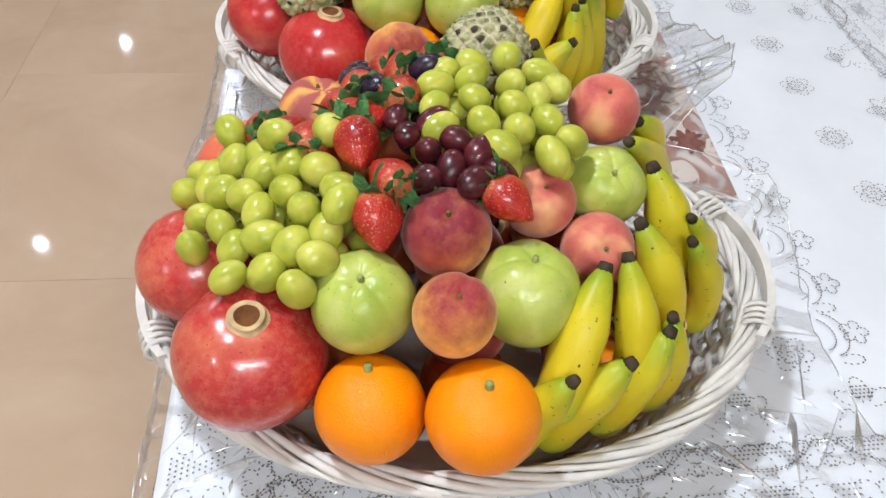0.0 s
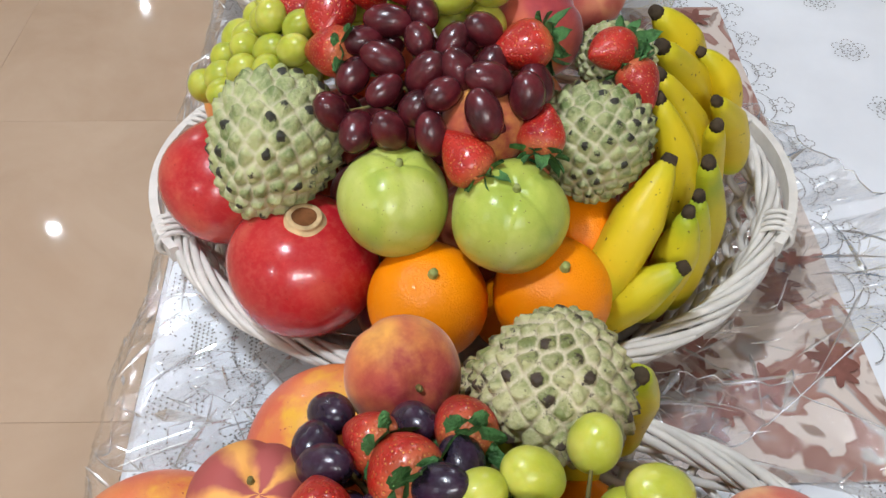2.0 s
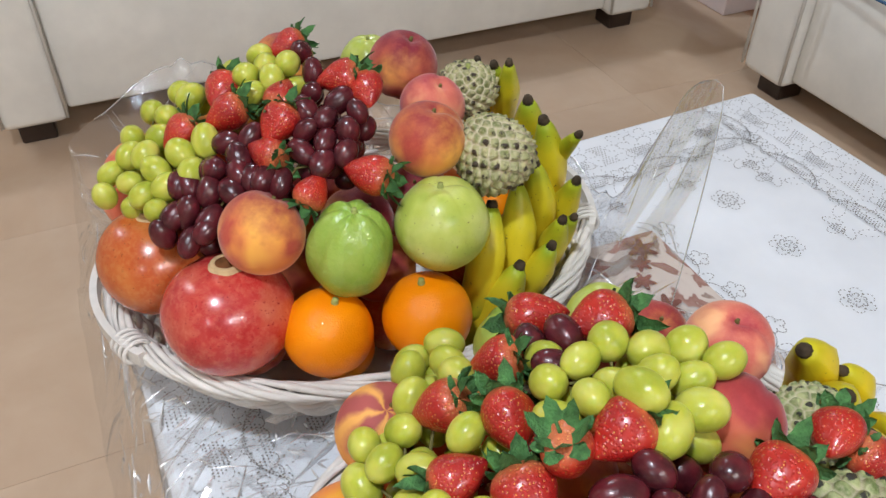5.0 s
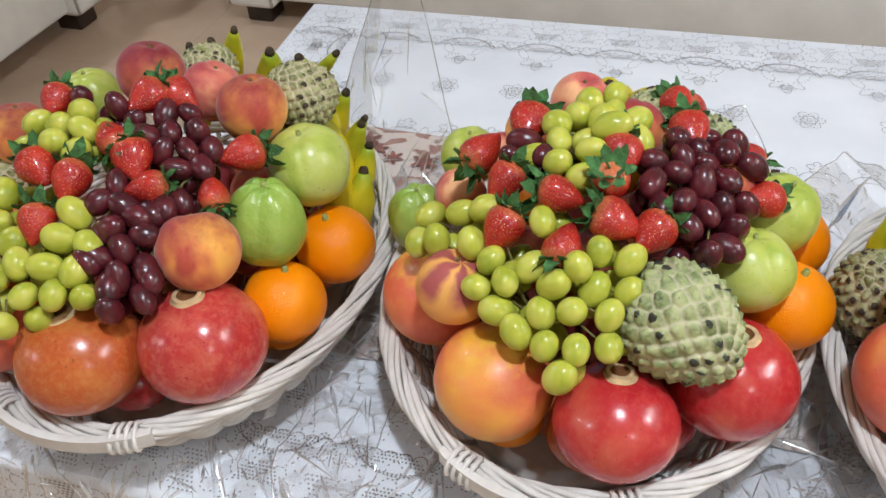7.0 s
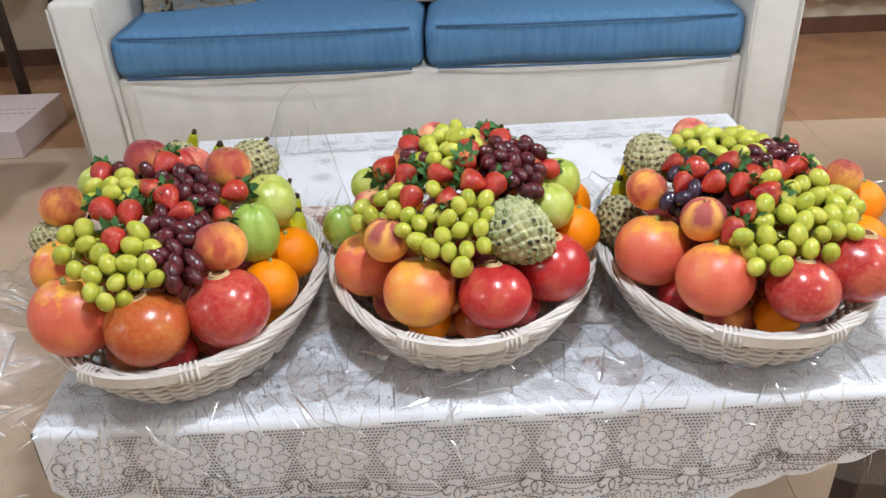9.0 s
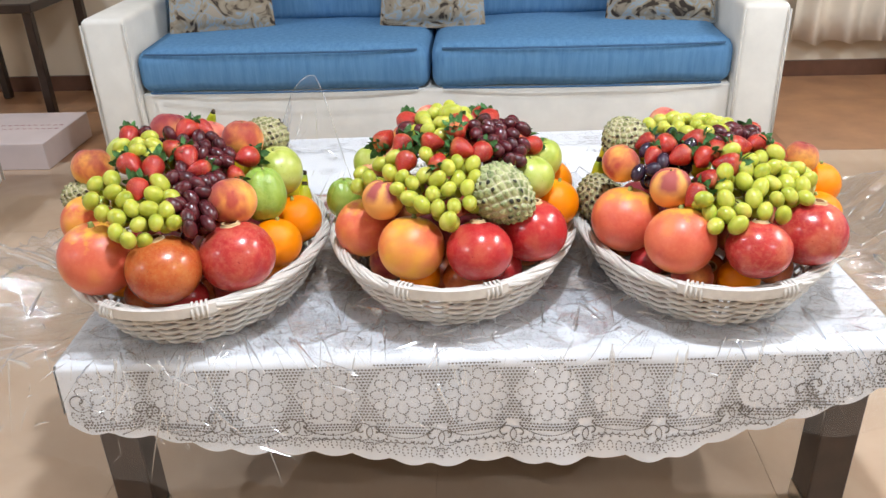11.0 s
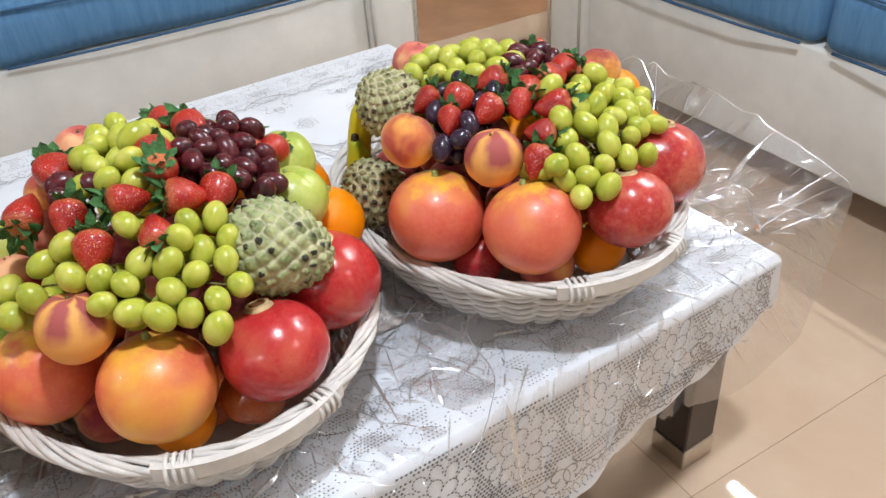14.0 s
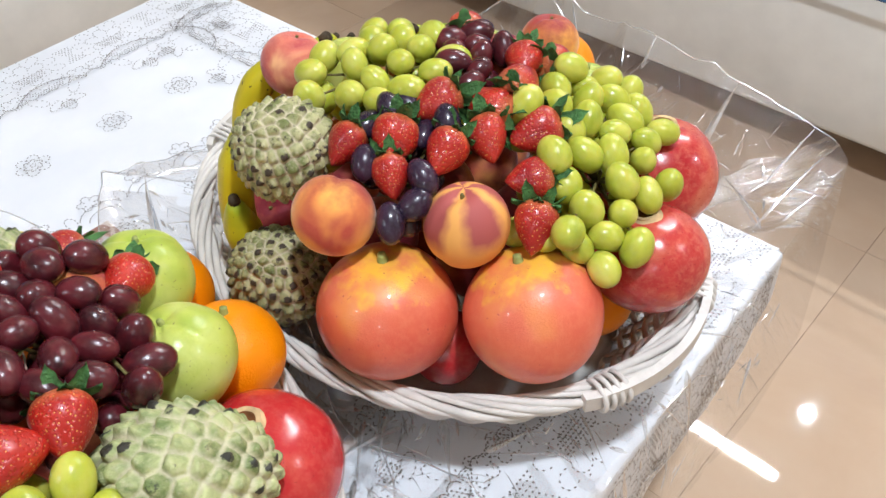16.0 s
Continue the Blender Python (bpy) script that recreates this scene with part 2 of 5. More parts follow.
def strawberry_skin():
    m, nt, b = mat("strawberry_skin", 0.3, 0.5, 0, 0.25)
    co = coords(nt)
    tc = nt.nodes.new("ShaderNodeTexCoord")
    vor = node(nt, "ShaderNodeTexVoronoi", Scale=8.6)
    vor.inputs["Randomness"].default_value = 0.7
    nt.links.new(tc.outputs["Object"], vor.inputs["Vector"])
    sep = nt.nodes.new("ShaderNodeSeparateXYZ")
    nt.links.new(tc.outputs["Object"], sep.inputs[0])
    base = ramp(nt, noise_tex(nt, co, 0.9, 2), [(0.3, (0.3, 0.008, 0.01)), (0.7, (0.52, 0.028, 0.014))])
    mr = nt.nodes.new("ShaderNodeMapRange")
    nt.links.new(sep.outputs[2], mr.inputs[0])
    mr.inputs[1].default_value, mr.inputs[2].default_value, mr.inputs[3].default_value, mr.inputs[4].default_value = -0.85, -0.35, 0.5, 0.0
    c = mixc(nt, mr.outputs[0], base, (0.75, 0.28, 0.1))
    seeds = ramp(nt, vor.outputs["Distance"], [(0.14, (0.85, 0.85, 0.85)), (0.23, (0, 0, 0))])
    nt.links.new(mixc(nt, seeds, c, (0.75, 0.38, 0.09)), b.inputs["Base Color"])
    dim = ramp(nt, vor.outputs["Distance"], [(0.1, (0.6, 0.6, 0.6)), (0.22, (0, 0, 0)), (0.5, (1, 1, 1))])
    bump(nt, b, dim, 0.3, 0.04)
    return m


M_STRAW = strawberry_skin()
M_WICKER = basic("white_painted_wicker", (0.66, 0.62, 0.57), 0.55, 0.4, 0, 0.14, 30, 0.35, 160, 0.0015)


def cloth_white():
    m, nt, b = mat("white_lace_cloth", 0.8, 0.2)
    co = coords(nt, False)
    nt.links.new(ramp(nt, noise_tex(nt, co, 7, 5), [(0.3, (0.73, 0.74, 0.77)), (0.7, (0.81, 0.82, 0.85))]), b.inputs["Base Color"])
    bump(nt, b, noise_tex(nt, co, 700, 2), 0.3, 0.0006)
    return m


M_CLOTH = cloth_white()
# dark colour painted for the shaded wood behind the lace, no real holes
M_LACE_DARK = basic("painted_lace_dark", (0.17, 0.15, 0.135), 0.9, 0.1, 0, 0.4, 30)


def film_mat(name, least, most, haze, rough, crease):
    """Clear film: mostly see-through, with a mirror gloss that grows at a slant, and creases."""
    m = bpy.data.materials.new(name)
    m.use_nodes = True
    nt = m.node_tree
    nt.nodes.remove(nt.nodes["Principled BSDF"])
    out = nt.nodes["Material Output"]
    clear = nt.nodes.new("ShaderNodeBsdfTransparent")
    clear.inputs[0].default_value = (0.985, 0.985, 0.985, 1)
    gloss = node(nt, "ShaderNodeBsdfGlossy", Roughness=rough)
    # white share: slight haze, plus pale reflections and glints put into colour
    white = node(nt, "ShaderNodeBsdfDiffuse")
    white.inputs[0].default_value = (0.85, 0.86, 0.88, 1)
    veil = nt.nodes.new("ShaderNodeMixShader")
    veil.inputs[0].default_value = haze
    nt.links.new(clear.outputs[0], veil.inputs[1])
    nt.links.new(white.outputs[0], veil.inputs[2])
    fr = node(nt, "ShaderNodeFresnel", IOR=1.45)
    uv = nt.nodes.new("ShaderNodeAttribute")
    uv.attribute_name = "pleat"
    st = nt.nodes.new("ShaderNodeMapping")
    st.inputs["Scale"].default_value = (9, 2.2, 1)
    nt.links.new(uv.outputs["Vector"], st.inputs[0])
    rays = noise_tex(nt, st.outputs[0], 1.0, 4, 0.65, 1.2)
    co = coords(nt, False)
    vor = node(nt, "ShaderNodeTexVoronoi", Scale=26.0)
    vor.feature = "F2"
    nt.links.new(co, vor.inputs["Vector"])
    add = nt.nodes.new("ShaderNodeMath")
    add.operation = "MULTIPLY_ADD"
    nt.links.new(vor.outputs["Distance"], add.inputs[0])
    add.inputs[1].default_value = 0.35
    nt.links.new(rays, add.inputs[2])
    bp = node(nt, "ShaderNodeBump", Strength=crease, Distance=0.02)
    nt.links.new(add.outputs[0], bp.inputs["Height"])
    nt.links.new(bp.outputs[0], gloss.inputs["Normal"])
    mx = nt.nodes.new("ShaderNodeMixShader")
    mr = nt.nodes.new("ShaderNodeMapRange")
    nt.links.new(fr.outputs[0], mr.inputs[0])
    mr.inputs[3].default_value, mr.inputs[4].default_value = least, most
    nt.links.new(mr.outputs[0], mx.inputs[0])
    nt.links.new(veil.outputs[0], mx.inputs[1])
    nt.links.new(gloss.outputs[0], mx.inputs[2])
    nt.links.new(mx.outputs[0], out.inputs[0])
    return m


M_FILM = film_mat("clear_cellophane", 0.038, 0.32, 0.02, 0.1, 0.4)
# folds are whitened, painting the glints of many crumpled layers
M_FOLD = film_mat("glint_whitened_cellophane", 0.42, 0.8, 0.25, 0.22, 0.25)


def tile_mat():
    m, nt, b = mat("polished_beige_tile", 0.12, 0.5)
    co = coords(nt)
    nt.links.new(ramp(nt, noise_tex(nt, co, 3.0, 6, 0.6, 0.5), [(0.3, (0.5, 0.35, 0.24)), (0.7, (0.58, 0.43, 0.31))]), b.inputs["Base Color"])
    nt.links.new(ramp(nt, noise_tex(nt, co, 14, 4), [(0.3, (0.02, 0.02, 0.02)), (0.8, (0.04, 0.04, 0.04))]), b.inputs["Roughness"])
    return m


M_TILE = tile_mat()
# darker, more orange-brown tile for the rows beyond y = 2.0
M_TILE_D = basic("darker_orange_brown_tile", (0.4, 0.21, 0.11), 0.3, 0.5, 0, 0.2, 6)
M_GROUT = basic("tile_grout", (0.52, 0.38, 0.27), 0.85, 0.2, 0, 0.15, 20)
M_WALL = basic("cream_wall_paint", (0.68, 0.58, 0.45), 0.8, 0.2, 0, 0.05, 2, 0.1, 80, 0.001, False)
M_CEIL = basic("white_ceiling_paint", (0.8, 0.78, 0.75), 0.85, 0.2, 0, 0.03, 2, 0, 60, 0.002, False)
M_BASEB = basic("brown_baseboard", (0.12, 0.055, 0.035), 0.35, 0.5, 0, 0.2, 12)
M_SOFA = basic("off_white_sofa_linen", (0.78, 0.75, 0.69), 0.85, 0.2, 0, 0.06, 9, 0.35, 420, 0.001)
M_PIPING = basic("pale_piping", (0.58, 0.55, 0.5), 0.8, 0.2, 0, 0.1, 9)


def denim():
    m, nt, b = mat("blue_denim_cotton", 0.85, 0.15)
    co = coords(nt, False)
    st = nt.nodes.new("ShaderNodeMapping")
    st.inputs["Scale"].default_value = (30, 30, 3)
    nt.links.new(co, st.inputs[0])
    a = noise_tex(nt, st.outputs[0], 2.0, 5, 0.65)
    nt.links.new(ramp(nt, a, [(0.3, (0.085, 0.2, 0.37)), (0.7, (0.135, 0.29, 0.48))]), b.inputs["Base Color"])
    bump(nt, b, noise_tex(nt, co, 260, 3), 0.4, 0.0012)
    return m


M_BLUE = denim()
M_BLUE_D = basic("blue_piping", (0.06, 0.13, 0.24), 0.8, 0.2, 0, 0.1, 9)
M_WOOD_D = basic("dark_brown_wood", (0.035, 0.02, 0.014), 0.35, 0.5, 0, 0.35, 14, 0.1, 60)
M_METAL = basic("brushed_steel_cap", (0.6, 0.56, 0.5), 0.3, 0.5, 1.0, 0.1, 20)
M_BOX = basic("pale_pink_cardboard", (0.78, 0.66, 0.64), 0.7, 0.3, 0, 0.05, 6)
M_DASH = basic("red_print", (0.4, 0.1, 0.1), 0.7, 0.3, 0, 0.1, 6)


def prints(name, stops, scale, distort):
    m, nt, b = mat(name, 0.75, 0.25)
    co = coords(nt)
    nt.links.new(ramp(nt, noise_tex(nt, co, scale, 3, 0.5, distort), stops), b.inputs["Base Color"])
    bump(nt, b, noise_tex(nt, co, 300, 2), 0.25, 0.001)
    return m


M_PILLOW = prints("leaf_print_cotton", [(0.38, (0.05, 0.035, 0.025)), (0.44, (0.3, 0.24, 0.17)), (0.52, (0.36, 0.3, 0.22)), (0.58, (0.28, 0.36, 0.42)), (0.64, (0.4, 0.33, 0.25))], 13, 1.6)
M_RUNNER = prints("brown_floral_cloth", [(0.3, (0.36, 0.33, 0.31)), (0.38, (0.3, 0.2, 0.16)), (0.41, (0.64, 0.55, 0.49)), (0.51, (0.62, 0.52, 0.46)), (0.53, (0.3, 0.15, 0.12)), (0.59, (0.38, 0.22, 0.18)), (0.62, (0.42, 0.39, 0.37)), (0.68, (0.62, 0.53, 0.47))], 12, 0.9)
M_RUNFLOWER = basic("brown_flower_print", (0.22, 0.09, 0.07), 0.8, 0.2, 0, 0.35, 30)
M_CURTAIN = basic("cream_satin_curtain", (0.75, 0.68, 0.58), 0.4, 0.5, 0, 0.05, 6)


def lamp_glow(name, strength):
    m = bpy.data.materials.new(name)
    m.use_nodes = True
    b = m.node_tree.nodes["Principled BSDF"]
    b.inputs["Emission Color"].default_value = (1, 0.93, 0.82, 1)
    b.inputs["Emission Strength"].default_value = strength
    return m


M_GLOW = lamp_glow("lamp_glow", 60)
M_TUBE = lamp_glow("tube_glow", 150)


# ---- mesh tools ----
def mesh_of(name, verts, faces, materials, smooth=True, slots=None):
    me = bpy.data.meshes.new(name)
    me.from_pydata([tuple(v) for v in verts], [], faces)
    for m in materials if isinstance(materials, (list, tuple)) else [materials]:
        me.materials.append(m)
    me.polygons.foreach_set("use_smooth", [smooth] * len(me.polygons))
    if slots is not None:
        me.polygons.foreach_set("material_index", slots)
    me.update()
    return me


def mesh_bm(name, bm, material, smooth=False):
    me = bpy.data.meshes.new(name)
    bm.to_mesh(me)
    bm.free()
    me.materials.append(material)
    me.polygons.foreach_set("use_smooth", [smooth] * len(me.polygons))
    return me


def part(name, me, parent, label=""):
    ob = new(name, me)
    ob.parent = parent
    return tagged(ob, label)


def thing(name, label, category, group="", kind="", at=(0, 0, 0), me=None):
    ob = new(name, me)
    ob.location = at
    return tagged(ob, label, category, group, kind)


def ball(nu, nv, fn):
    """A closed round form: fn(around, down) gives x, y, z arrays; down runs from 0 at the top to pi."""
    th, ph = np.meshgrid(np.arange(nu) * 2 * np.pi / nu, np.arange(1, nv) * np.pi / nv)
    v = np.stack(fn(th, ph), -1).reshape(-1, 3)
    top = np.stack(fn(np.zeros(1), np.zeros(1)), -1)
    bot = np.stack(fn(np.zeros(1), np.full(1, np.pi)), -1)
    n = len(v)
    verts = np.vstack([v, top, bot])
    faces = []
    for j in range(nv - 2):
        for i in range(nu):
            k = (i + 1) % nu
            faces.append((j * nu + i, (j + 1) * nu + i, (j + 1) * nu + k, j * nu + k))
    for i in range(nu):
        k = (i + 1) % nu
        faces.append((n, i, k))
        faces.append((n + 1, (nv - 2) * nu + k, (nv - 2) * nu + i))
    return verts, faces


def sphere_dirs(th, ph):
    return np.sin(ph) * np.cos(th), np.sin(ph) * np.sin(th), np.cos(ph)


def wobble(x, y, z, seed, amount, freq=1.0):
    r = np.random.RandomState(seed)
    out = np.zeros_like(x)
    for _ in range(7):
        d, p = r.randn(3) * 1.6 * freq, r.rand() * 6.28
        out = out + np.sin(d[0] * x + d[1] * y + d[2] * z + p)
    return out * amount / 7


def tube(path, radii, sides=8, closed=False, caps=True):
    """A tube along a line of points, with a radius at each."""
    path = np.asarray(path, float)
    n = len(path)
    radii = np.full(n, radii) if np.isscalar(radii) else np.asarray(radii, float)
    tang = np.roll(path, -1, 0) - np.roll(path, 1, 0)
    if not closed:
        tang[0], tang[-1] = path[1] - path[0], path[-1] - path[-2]
    tang /= np.linalg.norm(tang, axis=1)[:, None] + 1e-12
    up = np.array([0, 0, 1.0]) if abs(tang[0][2]) < 0.9 else np.array([1.0, 0, 0])
    verts = []
    for p, t, r in zip(path, tang, radii):
        a = np.cross(t, up)
        if np.linalg.norm(a) < 1e-6:
            a = np.cross(t, np.array([0.3, 1.0, 0.2]))
        a /= np.linalg.norm(a)
        b = np.cross(a, t)
        up = b if not closed else up
        ang = np.arange(sides) * 2 * np.pi / sides
        verts += list(p + r * (np.cos(ang)[:, None] * a + np.sin(ang)[:, None] * b))
    faces = []
    for j in range(n if closed else n - 1):
        q = (j + 1) % n
        for i in range(sides):
            k = (i + 1) % sides
            faces.append((j * sides + i, j * sides + k, q * sides + k, q * sides + i))
    if caps and not closed:
        faces.append(tuple(range(sides))[::-1])
        faces.append(tuple((n - 1) * sides + i for i in range(sides)))
    return verts, faces


def join(*pieces):
    verts, faces = [], []
    for v, f in pieces:
        o = len(verts)
        verts += list(v)
        faces += [tuple(i + o for i in q) for q in f]
    return verts, faces


def rbox(sx, sy, sz, bevel, segs=3, at=(0, 0, 0)):
    """A box with rounded edges, its base centre at the origin."""
    bm = bmesh.new()
    bmesh.ops.create_cube(bm, size=1, matrix=Matrix.Translation((at[0], at[1], at[2] + sz / 2)) @ Matrix.Diagonal((sx, sy, sz, 1)))
    if bevel:
        bmesh.ops.bevel(bm, geom=bm.edges[:], offset=bevel, segments=segs, profile=0.5, affect="EDGES")
    return bm


def turned(axis, spin=0.0):
    """The turn that carries z to the axis."""
    return Vector(axis).normalized().to_track_quat("Z", "Y").to_matrix().to_4x4() @ Matrix.Rotation(spin, 4, "Z")


# ---- the room ----
X0, X1, Y0, Y1 = -6.6, 4.2, -3.6, 3.0


def slab(name, x0, x1, y0, y1, z0, z1, material, label, category):
    bm = rbox(x1 - x0, y1 - y0, z1 - z0, 0, 1)
    ob = new(name, mesh_bm(name, bm, material))
    ob.location = ((x0 + x1) / 2, (y0 + y1) / 2, z0)
    return tagged(ob, label, category, kind="structure")


floor = slab("floor", X0, X1, Y0, Y1, -0.12, -0.006, M_GROUT, "polished beige tiled floor with thin grout joints", "floor")
slab("wall_north", X0 - 0.15, X1 + 0.15, Y1, Y1 + 0.15, -0.12, CEIL, M_WALL, "cream painted wall behind the sofa", "wall")
slab("wall_south", X0 - 0.15, X1 + 0.15, Y0 - 0.15, Y0, -0.12, CEIL, M_WALL, "cream painted wall facing the sofa", "wall")
slab("wall_west", X0 - 0.15, X0, Y0, Y1, -0.12, CEIL, M_WALL, "cream painted end wall of the room", "wall")
slab("wall_east", X1, X1 + 0.15, Y0, Y1, -0.12, CEIL, M_WALL, "cream painted end wall of the room", "wall")
slab("ceiling", X0 - 0.15, X1 + 0.15, Y0 - 0.15, Y1 + 0.15, CEIL, CEIL + 0.12, M_CEIL, "white painted plain ceiling", "ceiling")
slab("baseboard", X0, X1, Y1 - 0.02, Y1 - 0.0005, -0.004, 0.085, M_BASEB, "dark brown wooden baseboard along the wall", "baseboard")


def downlight(x, y, power, size=0.12):
    ob = thing("ceiling_light", "round recessed ceiling light with a warm white glow, two of six added as fill", "ceiling light", "recessed ceiling lights", at=(x, y, CEIL))
    v, f = tube([(0, 0, -0.012), (0, 0, 0)], [0.075, 0.075], 28)
    part("trim_ring", mesh_of("trim_ring", v, f, M_CEIL, False), ob, "white metal ring")
    v, f = tube([(0, 0, -0.016), (0, 0, -0.0125)], [0.036, 0.036], 28)
    part("diffuser", mesh_of("diffuser", v, f, M_GLOW, False), ob, "glowing warm white disc")
    la = bpy.data.lights.new("downlight", "AREA")
    la.shape, la.size, la.energy, la.color = "DISK", size, power, (0.82, 0.92, 1.045)
    lo = new("downlight", la)
    lo.location = (x, y, CEIL - 0.03)
    return ob


# (2.3, -2.5) and (-2.6, 0.6) are fill lamps added for general brightness
for lx, ly, share, size in ((-5.65, -2.5, 0.9, 0.05), (-3.05, -2.5, 0.9, 0.05), (0.25, -0.65, 1.6, 0.17), (2.3, -2.5, 0.8, 0.08), (3.17, -0.15, 0.9, 0.06), (-2.6, 0.6, 1.0, 0.1)):
    downlight(lx, ly, LAMP_POWER * share, size)


def tube_light(x, y, length, power):
    ob = thing("fluorescent_light", "long white fluorescent batten on the ceiling", "ceiling light", at=(x, y, CEIL))
    part("housing", mesh_bm("housing", rbox(0.07, length, 0.045, 0.008, 2, (0, 0, -0.045)), M_CEIL), ob, "white metal housing")
    v, f = tube([(0, -length / 2 + 0.03, -0.06), (0, length / 2 - 0.03, -0.06)], 0.014, 12)
    part("lamp_tube", mesh_of("lamp_tube", v, f, M_TUBE), ob, "glowing white tube")
    la = bpy.data.lights.new("batten", "AREA")
    la.shape, la.size, la.size_y, la.energy, la.color = "RECTANGLE", 0.06, length, power, (0.82, 0.92, 1.045)
    lo = new("batten", la)
    lo.location = (x, y, CEIL - 0.085)


tube_light(2.65, 0.4, 1.2, LAMP_POWER * 1.2)


# ---- the sofas ----
def cushion(sx, sy, sz, puff, seed):
    """A soft cushion with a swelling top, its base centre at the origin."""
    bm = rbox(sx, sy, sz, 0.045, 4)
    bmesh.ops.subdivide_edges(bm, edges=[e for e in bm.edges if e.calc_length() > 0.12], cuts=9, use_grid_fill=True)
    for v in bm.verts:
        u, w = v.co.x / (sx / 2), v.co.y / (sy / 2)
        k = max(0, 1 - u * u) ** 0.5 * max(0, 1 - w * w) ** 0.5
        n = noise.noise(Vector((v.co.x * 5 + seed, v.co.y * 5, v.co.z * 5)))
        v.co.z += puff * k * (v.co.z / sz) + 0.006 * n
        v.co.y += 0.012 * (1 - u * u) * (1 if w > 0 else -1) * (1 - abs(2 * v.co.z / sz - 1)) + 0.004 * n
    return bm


def sofa(name, label, at, turn, width, seats, depth=0.85):
    """A sofa that faces -y; at is the floor point below the middle of its front."""
    ob = thing(name, label, "sofa", "sofas round the table", at=at)
    ob.rotation_euler.z = radians(turn)
    aw = 0.165
    inner = width - 2 * aw
    part("base", mesh_bm("base", rbox(inner, depth - 0.04, 0.316, 0.012, 2, (0, depth / 2, 0.09)), M_SOFA, True), ob, "off-white upholstered base")
    for s in (-1, 1):
        part("arm", mesh_bm("arm", rbox(aw, depth, 0.62, 0.022, 3, (s * (width - aw) / 2, depth / 2 - 0.01, 0.07)), M_SOFA, True), ob, "off-white upholstered arm")
        for e in (-1, 1):
            v, f = tube([(s * (width - aw) / 2 + e * (aw / 2 - 0.004), -0.012, 0.085), (s * (width - aw) / 2 + e * (aw / 2 - 0.004), -0.012, 0.67)], 0.0045, 8)
            part("piping", mesh_of("piping", v, f, M_PIPING), ob, "thin pale seam piping")
        for y in (0.09, depth - 0.1):
            part("foot", mesh_bm("foot", rbox(0.09, 0.09, 0.075, 0.006, 2, (s * (width / 2 - 0.075), y, 0)), M_WOOD_D), ob, "dark wooden block foot")
    part("back", mesh_bm("back", rbox(inner, 0.2, 0.66, 0.03, 3, (0, depth - 0.12, 0.16)), M_SOFA, True), ob, "off-white upholstered back")
    cw = inner / seats
    for i in range(seats):
        x = -inner / 2 + cw * (i + 0.5)
        c = part("seat_cushion", mesh_bm("seat_cushion", cushion(cw - 0.008, depth - 0.24, 0.16, 0.02, i * 7 + width), M_BLUE, True), ob, "blue cotton seat cushion")
        c.location = (x, (depth - 0.24) / 2 + 0.0, 0.4065)
        for zz in (0.006, 0.15):
            v, f = tube([(-cw / 2 + 0.045, -(depth - 0.24) / 2 - 0.006 + 0.008, zz), (-cw / 4, -(depth - 0.24) / 2 - 0.012, zz), (0, -(depth - 0.24) / 2 - 0.014, zz), (cw / 4, -(depth - 0.24) / 2 - 0.012, zz), (cw / 2 - 0.045, -(depth - 0.24) / 2 - 0.006 + 0.008, zz)], 0.004, 8)
            part("piping", mesh_of("piping", v, f, M_BLUE_D), c, "blue seam piping")
        k = part("back_cushion", mesh_bm("back_cushion", cushion(cw - 0.012, 0.17, 0.4, 0.02, i * 5 + 3), M_BLUE, True), ob, "blue cotton back cushion")
        k.location = (x, depth - 0.31, 0.57)
    return ob


sofa("sofa", "off-white linen sofa with two blue seat cushions", (-0.16, 1.45, 0), 0, 2.52, 2)
sofa("sofa", "off-white linen sofa standing across the end of the table", (-1.87, 0.43, 0), 90, 2.0, 2)
sofa("sofa", "off-white linen sofa with blue cushions beside the tiled passage", (1.505, 0.25, 0), -90, 2.0, 2)


def pillow(x, y, z, tilt, turn):
    bm = bmesh.new()
    bmesh.ops.create_grid(bm, x_segments=16, y_segments=16, size=0.21)
    back = bmesh.ops.duplicate(bm, geom=bm.verts[:] + bm.edges[:] + bm.faces[:])
    dup = set(g for g in back["geom"] if isinstance(g, bmesh.types.BMVert))
    for v in bm.verts:
        u, w = v.co.x / 0.21, v.co.y / 0.21
        h = 0.075 * (max(0, (1 - u ** 4)) * max(0, (1 - w ** 4))) ** 0.6
        v.co.z = -h if v in dup else h
        v.co.x *= 1 - 0.06 * (1 - w * w) * abs(u)
    bmesh.ops.remove_doubles(bm, verts=bm.verts[:], dist=0.0005)
    ob = thing("throw_pillow", "brown and grey-blue leaf-print throw pillow on the sofa", "pillow", "pillows on the sofa", at=(x, y, z), me=mesh_bm("throw_pillow", bm, M_PILLOW, True))
    ob.rotation_euler = (radians(tilt), 0, radians(turn))


for px, turn in ((-1.0, 6), (-0.16, -4), (0.72, -5)):
    pillow(px, 1.8, 0.77, 74, turn)

# a carton on the floor beside the sofa
carton = thing("cardboard_box", "closed pale pink cardboard box with red dashed print", "box", at=(-2.075, 1.965, 0.0))
part("box_body", mesh_bm("box_body", rbox(0.45, 0.44, 0.12, 0.003, 1), M_BOX), carton)
